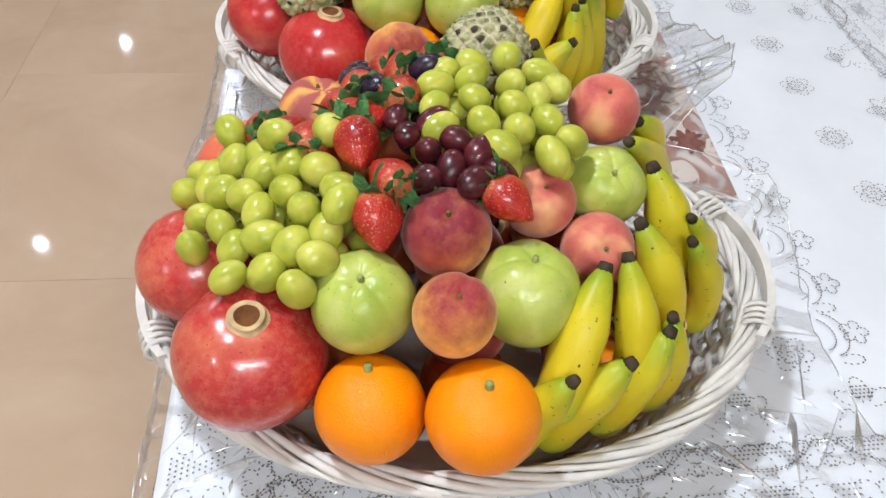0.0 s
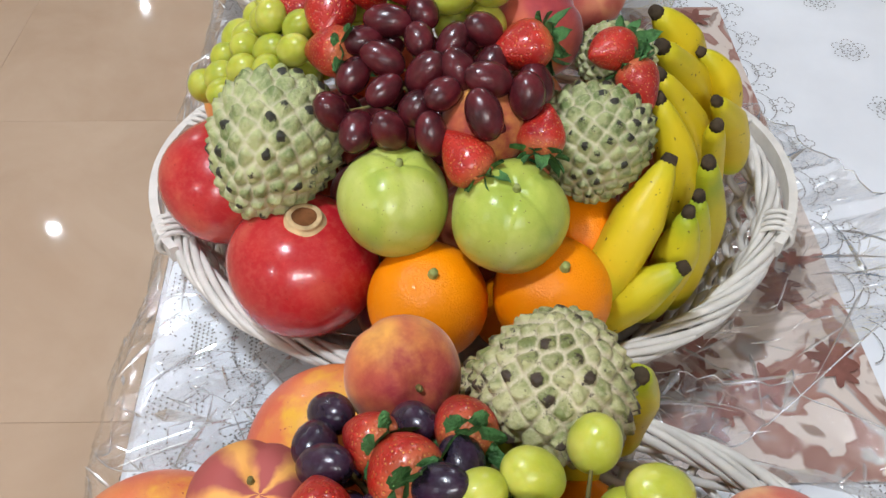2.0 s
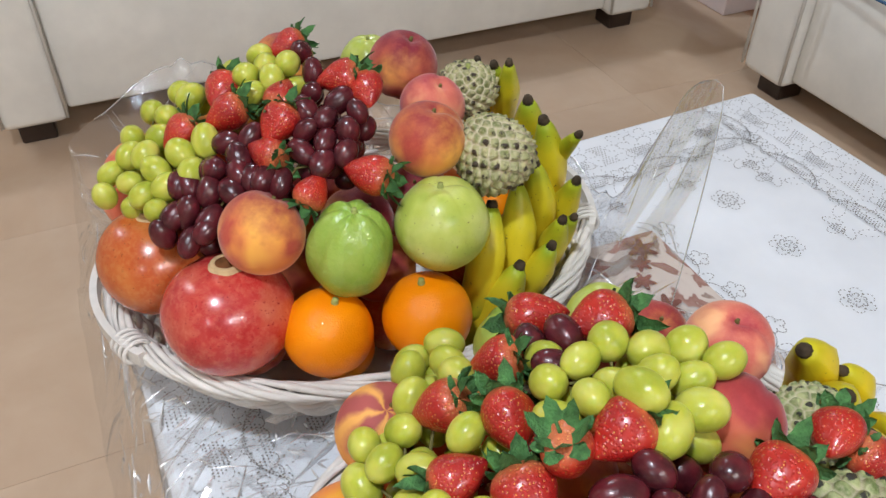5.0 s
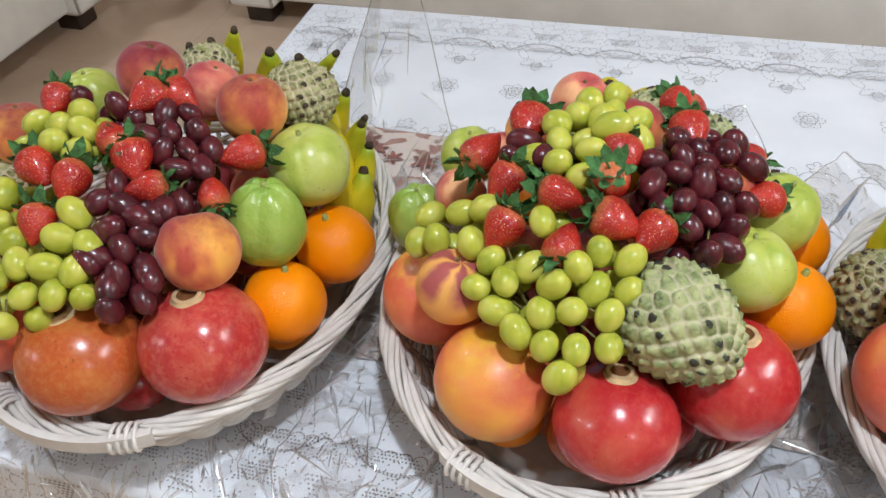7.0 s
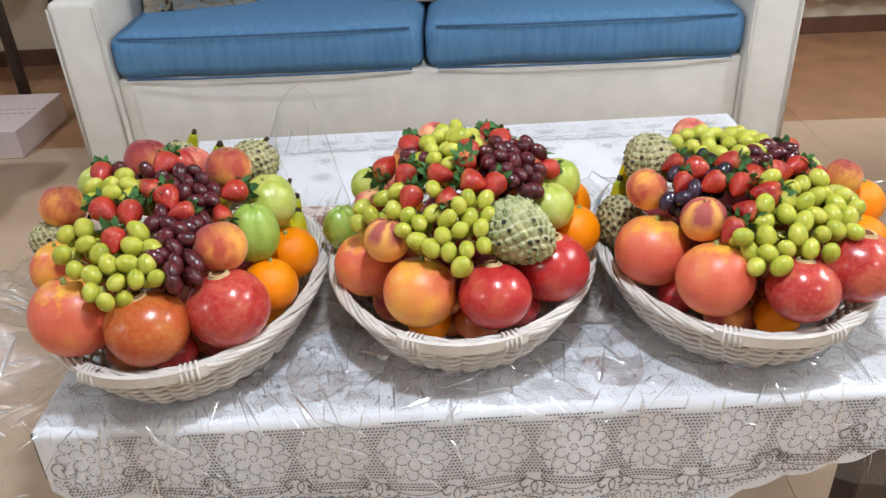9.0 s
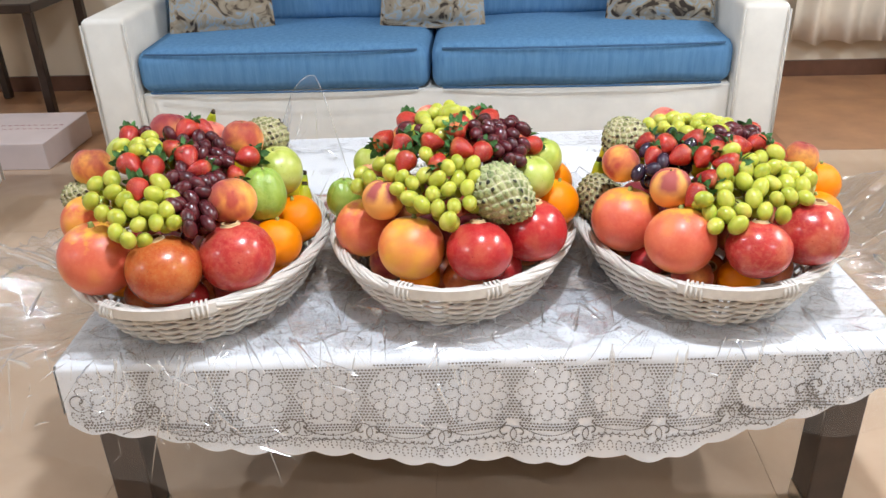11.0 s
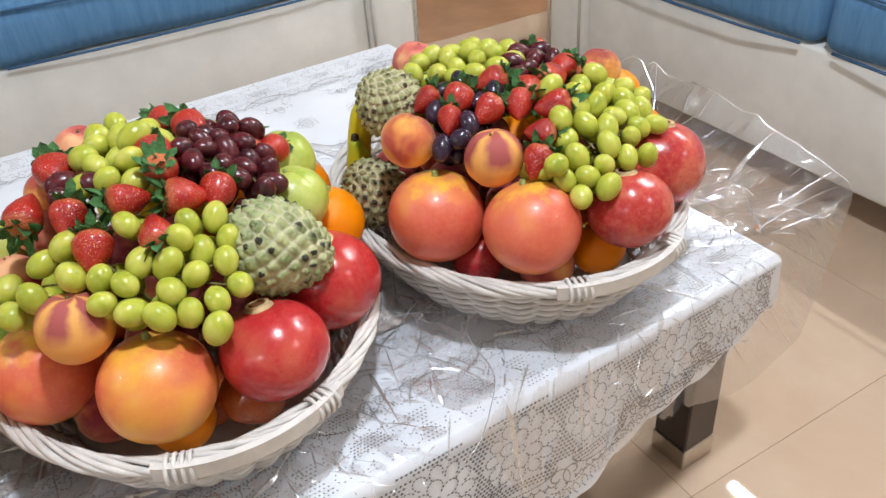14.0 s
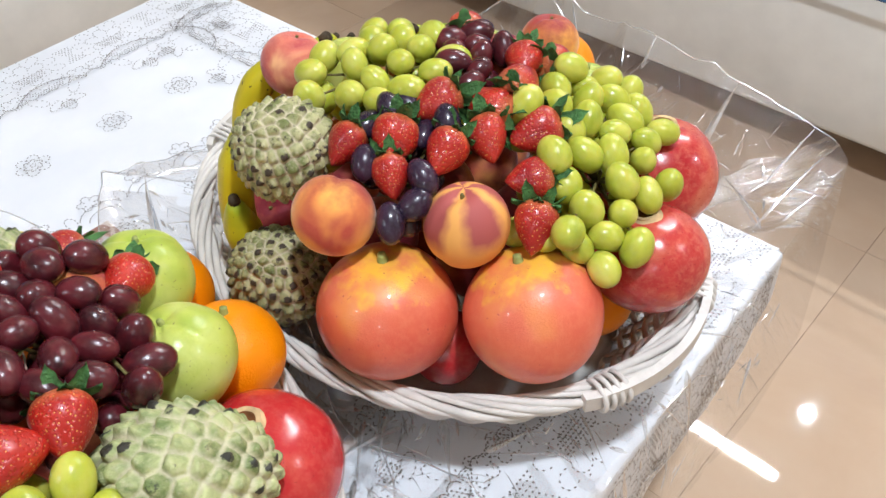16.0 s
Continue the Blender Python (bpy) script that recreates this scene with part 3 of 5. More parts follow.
for i in range(14):
    part("print_dash", mesh_bm("print_dash", rbox(0.018, 0.004, 0.0008, 0, 1, (-0.2 + i * 0.03, -0.02, 0.1202)), M_DASH), carton, "red dash")
    part("print_dash", mesh_bm("print_dash", rbox(0.018, 0.004, 0.0008, 0, 1, (-0.2 + i * 0.03, 0.03, 0.1202)), M_DASH), carton, "red dash")

# a dark side table in the corner and another leg by the curtain
side = thing("side_table", "black wooden side table against the wall", "table", at=(-2.36, 2.6, 0))
part("tabletop", mesh_bm("tabletop", rbox(0.6, 0.6, 0.045, 0.006, 2, (0, 0, 0.56)), M_WOOD_D), side)
for sx in (-0.26, 0.26):
    for sy in (-0.26, 0.26):
        part("leg", mesh_bm("leg", rbox(0.042, 0.042, 0.5605, 0.004, 1, (sx, sy, 0)), M_WOOD_D), side)
stand = thing("side_table", "dark wooden table leg standing by the curtain", "table", at=(2.45, 2.6, 0))
part("tabletop", mesh_bm("tabletop", rbox(0.5, 0.5, 0.04, 0.006, 2, (0.1, 0, 0.55)), M_WOOD_D), stand)
for sx in (-0.1, 0.3):
    for sy in (-0.2, 0.2):
        part("leg", mesh_bm("leg", rbox(0.05, 0.05, 0.55, 0.004, 1, (sx, sy, 0)), M_WOOD_D), stand)


def curtain(x0, x1, y, z0, z1):
    n, k = 90, 14
    verts, faces = [], []
    for j in range(k + 1):
        for i in range(n + 1):
            u = i / n
            z = z0 + (z1 - z0) * j / k + (0.012 * math.sin(u * 31) if j == 0 else 0)
            verts.append((x0 + (x1 - x0) * u, y + 0.035 * math.sin(u * 38 + 0.6 * math.sin(u * 11)) * (1 - 0.5 * j / k), z))
    for j in range(k):
        for i in range(n):
            a = j * (n + 1) + i
            faces.append((a, a + 1, a + n + 2, a + n + 1))
    ob = thing("curtain", "cream satin curtain hanging in folds short of the floor", "curtain", me=mesh_of("curtain", verts, faces, M_CURTAIN))
    mod = ob.modifiers.new("thickness", "SOLIDIFY")
    mod.thickness = 0.002
    rod = thing("curtain_rod", "thin dark curtain rod under the ceiling", "curtain rod")
    v, f = tube([(x0 - 0.1, y, z1 + 0.0), (x1 + 0.1, y, z1 + 0.0)], 0.012, 12)
    part("pole", mesh_of("pole", v, f, M_WOOD_D), rod)
    for x in (x0 - 0.05, x1 + 0.05):
        v, f = tube([(x, y, z1), (x, Y1, z1)], 0.008, 8)
        part("bracket", mesh_of("bracket", v, f, M_WOOD_D), rod)


curtain(1.66, 2.6, 2.9, 0.2, 2.4)

# ---- the table and its cloth ----
TX0, TX1, TY0, TY1, TZ = -0.735, 0.722, -0.31, 0.825, 0.445
ASKEW = 0.04  # the table stands a little turned to the sofa
MIDDLE = Matrix.Translation(((TX0 + TX1) / 2, (TY0 + TY1) / 2, 0))
TURN = MIDDLE @ Matrix.Rotation(ASKEW, 4, "Z") @ MIDDLE.inverted()
table = thing("coffee_table", "dark brown wooden coffee table with steel-capped legs", "table", at=((TX0 + TX1) / 2, (TY0 + TY1) / 2, 0))
table.rotation_euler.z = ASKEW
tw, td = TX1 - TX0, TY1 - TY0
part("tabletop", mesh_bm("tabletop", rbox(tw - 0.008, td - 0.008, 0.045, 0.005, 2, (0, 0, TZ - 0.0455)), M_WOOD_D), table)
for sx in (-1, 1):
    part("apron", mesh_bm("apron", rbox(0.025, td - 0.12, 0.08, 0, 1, (sx * (tw / 2 - 0.05), 0, TZ - 0.126)), M_WOOD_D), table)
    for sy in (-1, 1):
        px, py = sx * (tw / 2 - 0.05), sy * (td / 2 - 0.075)
        leg = part("leg", mesh_bm("leg", rbox(0.072, 0.072, TZ - 0.0465 - 0.045, 0.003, 1, (px, py, 0.045)), M_WOOD_D), table)
        part("foot_cap", mesh_bm("foot_cap", rbox(0.075, 0.075, 0.045, 0.002, 1, (px, py, 0)), M_METAL), leg, "steel foot cap")
for sy in (-1, 1):
    part("apron", mesh_bm("apron", rbox(tw - 0.2, 0.025, 0.08, 0, 1, (0, sy * (td / 2 - 0.05), TZ - 0.126)), M_WOOD_D), table)


def hem(x):
    """How far the front of the cloth hangs below the table top."""
    return 0.228 - 0.097 * (max(0, 0.1 - x) / 0.82) ** 2 - 0.126 * (max(0, x - 0.3) / 0.363) ** 1.3


def drape(p, q, out, drop):
    """A hanging side of the cloth from p to q, leaning a little outwards, in soft folds, with a scalloped hem."""
    n, k = 150, 20
    p, q, out = np.array(p), np.array(q), np.array(out)
    length = np.linalg.norm(q - p)
    verts, faces = [], []
    for j in range(k + 1):
        for i in range(n + 1):
            u = i / n
            base = p + (q - p) * u
            s = u * length
            d = drop(u) * j / k
            if j == k:
                d += 0.011 * abs(math.sin(math.pi * s / 0.071)) - 0.006
            r = 0.008
            ang = min(d / r, math.pi / 2)
            o = r * math.sin(ang) + max(0, d - r * math.pi / 2) * 0.05 + 0.008 * math.sin(s * 24 + 1.3 * math.sin(s * 7)) * (d / 0.2) ** 1.2
            z = TZ + 0.004 - r * (1 - math.cos(ang)) - max(0, d - r * math.pi / 2)
            verts.append((base[0] + out[0] * o, base[1] + out[1] * o, z))
    for j in range(k):
        for i in range(n):
            a = j * (n + 1) + i
            faces.append((a, a + n + 1, a + n + 2, a + 1))
    return verts, faces


CX0, CX1, CY0, CY1 = TX0 - 0.002, TX1 + 0.002, TY0 - 0.002, TY1 + 0.002
FRONT = lambda u: hem(CX0 + (CX1 - CX0) * u)
front_v, front_f = drape((CX0, CY0), (CX1, CY0), (0, -1), FRONT)
top_v, top_f = [], []
NX, NY = 90, 75
for j in range(NY + 1):
    for i in range(NX + 1):
        x, y = CX0 + (CX1 - CX0) * i / NX, CY0 + (CY1 - CY0) * j / NY
        edge = min(x - CX0, CX1 - x, y - CY0, CY1 - y)
        w = max(0, 0.0022 * noise.noise(Vector((x * 4, y * 9, 1))) + 0.0012 * noise.noise(Vector((x * 15, y * 12, 5)))) * min(1, edge / 0.03)
        top_v.append((x, y, TZ + 0.004 + w))
for j in range(NY):
    for i in range(NX):
        a = j * (NX + 1) + i
        top_f.append((a, a + 1, a + NX + 2, a + NX + 1))
cloth = thing("tablecloth", "white lace tablecloth with scalloped hem hanging over the table", "tablecloth")
cloth.matrix_basis = TURN
part("cloth_top", mesh_of("cloth_top", top_v, top_f, M_CLOTH), cloth)
part("front_drop", mesh_of("front_drop", front_v, front_f, M_CLOTH), cloth, "hanging lace border with round flower medallions")
sides = [drape((CX1, CY0), (CX1, CY1), (1, 0), lambda u: 0.115 + 0.03 * math.sin(math.pi * u)), drape((CX1, CY1), (CX0, CY1), (0, 1), lambda u: 0.15), drape((CX0, CY1), (CX0, CY0), (-1, 0), lambda u: 0.115 + 0.03 * math.sin(math.pi * u))]
for v, f in sides:
    part("side_drop", mesh_of("side_drop", v, f, M_CLOTH), cloth, "hanging lace border")


# openings of the lace: small dark dots along drawn lines, the dark behind put into colour
def ring(cx, cy, r, n, a0=0.0, a1=2 * math.pi, sq=1.0, turn=0.0):
    out = []
    for i in range(n):
        a = a0 + (a1 - a0) * i / n
        x, y = r * math.cos(a), r * sq * math.sin(a)
        out.append((cx + x * math.cos(turn) - y * math.sin(turn), cy + x * math.sin(turn) + y * math.cos(turn), a + turn + math.pi / 2))
    return out


def petals(cx, cy, r, n, size, dots, turn=0.0, squash=0.62):
    out = []
    for i in range(n):
        a = turn + 2 * math.pi * i / n
        out += ring(cx + r * math.cos(a), cy + r * math.sin(a), size, dots, -2.3, 2.3, squash, a)
    return out


def rosette(cx, cy, s, turn=0.0):
    out = petals(cx, cy, 0.017 * s, 6, 0.010 * s, 7, turn, 0.85)
    out += petals(cx, cy, 0.012 * s, 6, 0.003 * s, 4, turn, 1.0)
    return out + ring(cx, cy, 0.004 * s, 5)


def lily(cx, cy, s, turn=0.0):
    out = []
    for a, l in ((-0.95, 0.8), (-0.35, 1.0), (0.35, 1.0), (0.95, 0.8)):
        t = turn + a
        out += ring(cx + 0.03 * s * l * math.cos(t), cy + 0.03 * s * l * math.sin(t), 0.026 * s * l, 16, -2.7, 2.7, 0.45, t)
    t = turn + math.pi
    out += ring(cx + 0.035 * s * math.cos(t), cy + 0.035 * s * math.sin(t), 0.035 * s, 18, 0.3, 5.0, 0.7, t)
    return out


def scroll(cx, cy, s, turn=0.0, flip=1):
    out = []
    for i in range(34):
        a = i * 0.22
        r = 0.006 * s + 0.0055 * s * a
        out.append((cx + r * math.cos(turn + flip * a), cy + r * math.sin(turn + flip * a), turn + flip * a + math.pi / 2))
    return out


def net(cx, cy, w, h, step, shape):
    out = []
    for j in range(int(h / step) + 1):
        for i in range(int(w / step) + 1):
            x, y = -w / 2 + i * step + (step / 2 if j % 2 else 0), -h / 2 + j * step
            if shape(x / (w / 2), y / (h / 2)):
                out.append((cx + x, cy + y, 0.0))
    return out


def dark_dots(name, dots, place, length=0.0034, width=0.0017):
    verts, faces = [], []
    for x, y, a in dots:
        c, s = math.cos(a), math.sin(a)
        o = len(verts)
        ok = [place(x + du * c - dv * s, y + du * s + dv * c) for du, dv in ((-length / 2, 0), (0, -width / 2), (length / 2, 0), (0, width / 2))]
        if None in ok:
            continue
        verts += ok
        faces.append((o, o + 1, o + 2, o + 3))
    return tagged(part(name, mesh_of(name, verts, faces, M_LACE_DARK, False), cloth, "small dark dots painted for the openings of the lace pattern"), kind="stuff")


def on_top(x, y):
    return (x, y, TZ + 0.0078) if CX0 + 0.004 < x < CX1 - 0.004 and CY0 + 0.004 < y < CY1 - 0.004 else None


def placed(pts, x, y, turn):
    """A pattern drawn round the origin, turned and moved."""
    c, q = math.cos(turn), math.sin(turn)
    return [(x + u * c - v * q, y + u * q + v * c, a + turn) for u, v, a in pts]


def wave(x0, x1, y, r, n, per):
    """A row of small arches."""
    out = []
    for i in range(n):
        out += ring(x0 + (x1 - x0) * (i + 0.5) / n, y, r, per, 0.1, math.pi - 0.1, 0.9)
    return out


def border_unit():
    """One repeat of the border, the outer edge below, 0.14 wide and 0.2 deep: fine lines, then net."""
    line = petals(0, 0.055, 0.024, 6, 0.0125, 9, 0.52, 0.85) + ring(0, 0.055, 0.007, 6)
    line += petals(0, 0.055, 0.046, 10, 0.012, 7, 0.3, 0.75)
    line += ring(0, 0.135, 0.05, 26, 3.5, 5.93, 0.8) + ring(0, 0.147, 0.062, 30, 3.5, 5.93, 0.8)
    line += wave(-0.07, 0.07, 0.118, 0.008, 8, 6)
    for k in (-1, 1):
        line += petals(k * 0.056, 0.112, 0.012, 5, 0.007, 6, 0.3, 0.9) + ring(k * 0.03, 0.14, 0.018, 10, -2.5, 2.5, 0.45, 1.57 + k * 0.5)
    line += ring(0, 0.178, 0.016, 12, -2.6, 2.6, 0.55, 1.57) + ring(0.016, 0.168, 0.015, 11, -2.6, 2.6, 0.5, 0.6) + ring(-0.016, 0.168, 0.015, 11, -2.6, 2.6, 0.5, 2.54)
    mesh = net(0.07, 0.052, 0.034, 0.05, 0.0055, lambda u, v: abs(u) < 0.35 + 0.6 * abs(v))
    mesh += net(0.0, 0.112, 0.07, 0.032, 0.0046, lambda u, v: v < 0.9 - u * u and v > -0.9 + 0.9 * (1 - u * u))
    mesh += net(0.0, 0.062, 0.05, 0.036, 0.0044, lambda u, v: u * u + v * v < 1 and v > -0.5)
    mesh += net(0.0, 0.175, 0.03, 0.02, 0.0044, lambda u, v: u * u + v * v < 1)
    return line, mesh


EDGE_LINE, EDGE_NET = border_unit()
dots, netted = [], []
W, D = CX1 - CX0, CY1 - CY0
for i in range(10):
    x = CX0 + W * (i + 0.5) / 10
    for y, t in ((CY1 - 0.004, math.pi), (CY0 - 0.02, 0.0)):
        dots += placed(EDGE_LINE, x, y, t)
        netted += placed(EDGE_NET, x, y, t)
for i in range(7):
    y = CY0 + 0.11 + (D - 0.22) * (i + 0.5) / 7
    for x, t in ((CX0 + 0.004, -math.pi / 2), (CX1 - 0.004, math.pi / 2)):
        dots += placed(EDGE_LINE, x, y, t)
        netted += placed(EDGE_NET, x, y, t)
rnd = random.Random(5)
for j in range(8):
    for i in range(9):
        x, y = CX0 + 0.24 + i * 0.124 + (0.062 if j % 2 else 0), CY0 + 0.215 + j * 0.108
        if x < CX1 - 0.22 and y < CY1 - 0.2 and not 0.34 < y < 0.46:
            dots += rosette(x + rnd.uniform(-0.004, 0.004), y, 0.92, rnd.random())
for i in range(14):
    x = CX0 + 0.22 + (W - 0.44) * (i + 0.5) / 14
    dots += ring(x, 0.385, 0.03, 18, 0.2, 2.9, 0.8) + ring(x, 0.377, 0.022, 14, 0.2, 2.9, 0.8) + petals(x, 0.418, 0.01, 5, 0.006, 6, 0.3, 0.9) + ring(x + 0.036, 0.4, 0.013, 9, -2.5, 2.5, 0.5, 1.57)
dark_dots("net_stitching", netted, on_top, 0.003, 0.0026)
dark_dots("lace_stitching", dots, on_top, 0.004, 0.0019)

FU = np.array(front_v).reshape(21, 151, 3)


def on_front(x, d):
    """A point of the front drop at x, d below the table's edge."""
    u = (x - CX0) / (CX1 - CX0)
    h = FRONT(min(max(u, 0), 1))
    if not 0 < u < 1 or not 0.012 < d < h - 0.004:
        return None
    i, j = u * 150, d / h * 20
    i0, j0 = min(int(i), 149), min(int(j), 19)
    fu, fv = i - i0, j - j0
    a = (FU[j0, i0] * (1 - fu) + FU[j0, i0 + 1] * fu) * (1 - fv) + (FU[j0 + 1, i0] * (1 - fu) + FU[j0 + 1, i0 + 1] * fu) * fv
    return (a[0], a[1] - 0.0016, a[2])


dots, wide = [], []
for i in range(11):
    x = -0.656 + i * 0.1285
    h = hem(x)
    m = min(0.08, 0.012 + 0.31 * h)
    dots += petals(x, m, 0.022, 6, 0.0125, 10, 0.52, 0.85) + petals(x, m, 0.044, 12, 0.0115, 9, 0.1, 0.8) + ring(x, m, 0.006, 6)
    xb = x + 0.064
    wide += net(xb, m, 0.128, 0.13, 0.0062, lambda u, v: math.hypot((abs(u) - 1) * 0.064, v * 0.065) > 0.0575 and abs(v) < 0.85)
    wide += net(x, m + 0.066, 0.1, 0.03, 0.006, lambda u, v: v > u * u * -0.9 - 0.2 and v < 0.9)
    wide += net(x, m - 0.066, 0.09, 0.024, 0.0062, lambda u, v: abs(u) + abs(v) < 1.1)
    dots += ring(x, m + 0.052, 0.056, 30, 0.35, 2.8, 0.62) + wave(x - 0.05, x + 0.05, m + 0.092, 0.006, 8, 5)
    for k in range(-4, 5):
        xx = x + k * 0.016
        b = hem(xx)
        dots += ring(xx, b - 0.026, 0.011, 8, -2.6, 2.6, 0.45, -1.57 + 0.12 * k)
        wide += [(xx, b - 0.047, 1.57)]
    for k in (-1, 1):
        dots += scroll(x + k * 0.052, hem(x + k * 0.05) - 0.062, 0.55, 1.0, k)
dark_dots("lace_stitching", dots, on_front, 0.005, 0.0028)
dark_dots("net_stitching", wide, on_front, 0.005, 0.0046)

# printed runner under the baskets
runner_v, runner_f = [], []
for j in range(13):
    for i in range(61):
        x, y = -0.49 + 0.73 * i / 60, -0.1 + 0.478 * j / 12
        runner_v.append((x, y, TZ + 0.0092 + 0.0008 * noise.noise(Vector((x * 9, y * 9, 3)))))
for j in range(12):
    for i in range(60):
        a = j * 61 + i
        runner_f.append((a, a + 1, a + 62, a + 61))
runner = thing("table_runner", "beige table runner printed with brown flowers", "table runner")
part("runner_cloth", mesh_of("runner_cloth", runner_v, runner_f, M_RUNNER), runner)
rr = random.Random(3)
for i in range(60):
    x, y, s = -0.46 + 0.67 * rr.random(), 0.1 + 0.25 * rr.random(), 0.013 + 0.012 * rr.random()
    t0 = rr.random() * 6
    v = [(x, y, TZ + 0.0109 + i * 0.00006)] + [(x + s * (0.75 + 0.3 * math.cos(6 * a)) * math.cos(a + t0), y + s * (0.75 + 0.3 * math.cos(6 * a)) * math.sin(a + t0), TZ + 0.0109 + i * 0.00006) for a in np.arange(36) * 2 * math.pi / 36]
    part("printed_flower", mesh_of("printed_flower", v, [(0, 1 + k, 1 + (k + 1) % 36) for k in range(36)], M_RUNFLOWER, False), runner, "brown printed flower")

# ---- baskets ----
BASE_Z = TZ + 0.0115
CENTRE = {"R": (0.45, -0.003), "M": (-0.035, 0.002), "L": (-0.52, -0.055)}
AX, AY, BX, BY, RIM = 0.231, 0.286, 0.17, 0.222, 0.099


def basket_at(h):
    """Half-widths of the basket at a height h from 0 to 1."""
    k = h ** 0.75
    return BX + (AX - BX) * k, BY + (AY - BY) * k


def hoop(h, radius, phase, stakes, swing, lift=0.0, twist=0.0, n=260):
    pts = []
    for i in range(n):
        a = 2 * math.pi * i / n
        ax, ay = basket_at(h)
        d = swing * math.sin(stakes / 2 * a + phase)
        pts.append(((ax + d) * math.cos(a), (ay + d) * math.sin(a), RIM * h + lift + twist * math.cos(stakes / 2 * a + phase) + 0.0012 * math.sin(5 * a + phase * 3)))
    return tube(pts, radius, 6, True)


def basket(key):
    cx, cy = CENTRE[key]
    ob = thing("wicker_basket", "oval white-painted wicker basket with bound side handles", "basket", "fruit baskets on the table", at=(cx, cy, BASE_Z))
    stakes = 36
    shift = {"R": 0.0, "M": 0.4, "L": 0.9}[key]
    bot, f = ball(40, 8, lambda t, p: (BX * 1.01 * np.sin(p) * np.cos(t), BY * 1.01 * np.sin(p) * np.sin(t), 0.006 + 0.005 * np.cos(p)))
    part("bottom", mesh_of("bottom", bot, f, M_WICKER), ob)
    for r in range(11):
        h = 0.05 + 0.84 * r / 10
        v, f = hoop(h, 0.0037, math.pi * (r % 2) + shift, stakes, 0.0062)
        part("woven_strand", mesh_of("woven_strand", v, f, M_WICKER), ob)
    for r in range(7):
        v, f = hoop(0.985, 0.0036 + 0.0008 * math.sin(r * 2.3), r * 2 * math.pi / 7, 14, 0.0085, 0.0, 0.0058)
        part("rim_strand", mesh_of("rim_strand", v, f, M_WICKER), ob, "thick braided rim strand")
    for i in range(stakes):
        a = 2 * math.pi * (i + 0.5) / stakes + shift * 0.1
        pts = []
        for h in (0.0, 0.25, 0.5, 0.75, 1.0):
            ax, ay = basket_at(max(h, 0.001))
            pts.append((ax * math.cos(a), ay * math.sin(a), RIM * h + 0.003))
        v, f = tube(pts, 0.0034, 6)
        part("stake", mesh_of("stake", v, f, M_WICKER), ob)
    for s in (-1, 1):
        pts = []
        for i in range(25):
            a = s * math.pi / 2 + (i / 24 - 0.5) * 0.86
            k = math.sin(math.pi * i / 24) ** 0.6
            pts.append(((AX + 0.010 + 0.006 * k) * math.cos(a), (AY + 0.010 + 0.008 * k) * math.sin(a), RIM + 0.002 + 0.004 * k))
        verts, faces = [], []
        for i, p in enumerate(pts):
            a = s * math.pi / 2 + (i / 24 - 0.5) * 0.86
            c, q = math.cos(a), math.sin(a)
            for du, dz in ((-0.004, -0.009), (0.004, -0.009), (0.004, 0.009), (-0.004, 0.009)):
                verts.append((p[0] + du * c, p[1] + du * q, p[2] + dz))
        for i in range(24):
            for k in range(4):
                faces.append((i * 4 + k, i * 4 + (k + 1) % 4, i * 4 + 4 + (k + 1) % 4, i * 4 + 4 + k))
        faces += [(0, 1, 2, 3), (99, 98, 97, 96)]
        hd = part("handle", mesh_of("handle", verts, faces, M_WICKER, False), ob, "flat white wooden handle strip")
        for e in (3, 21):
            p = np.array(pts[e])
            a = s * math.pi / 2 + (e / 24 - 0.5) * 0.86
            for w in range(4):
                aa = a + (w - 1.5) * 0.032
                loop = []
                for i in range(16):
                    b = 2 * math.pi * i / 16
                    rx, rz = 0.0145 * math.cos(b), 0.013 * math.sin(b)
                    loop.append(((AX + 0.006 + rx) * math.cos(aa), (AY + 0.007 + rx) * math.sin(aa), RIM + 0.001 + rz))
                v, f = tube(loop, 0.0026, 5, True)
                part("binding", mesh_of("binding", v, f, M_WICKER), hd)
    return ob


for key in "RML":
    basket(key)

# ---- fruit shapes, all of unit size ----
PLACED = []  # middle and radius of each fruit that stands, for those laid beside it


def round_shape(seed, top_dip=0.0, bottom_dip=0.0, squash=1.0, lumps=0.03, ribs=0, rib=0.0, seam=0.0, nose=0.0, taper=0.0, groove=0, nu=48, nv=32):
    def fn(t, p):
        x, y, z = sphere_dirs(t, p)
        r = 1 + wobble(x, y, z, seed, lumps)
        r = r - top_dip * np.exp(-(p / 0.32) ** 2) - bottom_dip * np.exp(-((np.pi - p) / 0.32) ** 2)
        if groove:
            g = np.abs((t * groove / (2 * np.pi) + 0.12 * np.sin(2 * t + seed)) % 1 - 0.5) * 2 * np.pi / groove * np.sin(p)
            r = r - 0.014 * np.exp(-(g / 0.06) ** 2) * np.clip(1.4 - p / 1.7, 0, 1) + 0.014 * np.cos(3 * t + seed) * np.sin(p) ** 2
        if ribs:
            r = r + rib * np.cos(ribs * t + 0.5 * np.sin(t)) * np.sin(p) ** 0.7 * (0.6 + 0.4 * np.cos(p))
        if seam:
            d = np.abs((t + np.pi) % (2 * np.pi) - np.pi)
            r = r - seam * np.exp(-(d * np.sin(p) / 0.13) ** 2) * (0.35 + 0.65 * (np.cos(p / 2)))
        r = r + nose * np.exp(-((np.pi - p) / 0.16) ** 2)
        k = 1 - taper * z
        return r * x * k, r * y * k, r * z * squash

    return ball(nu, nv, fn)


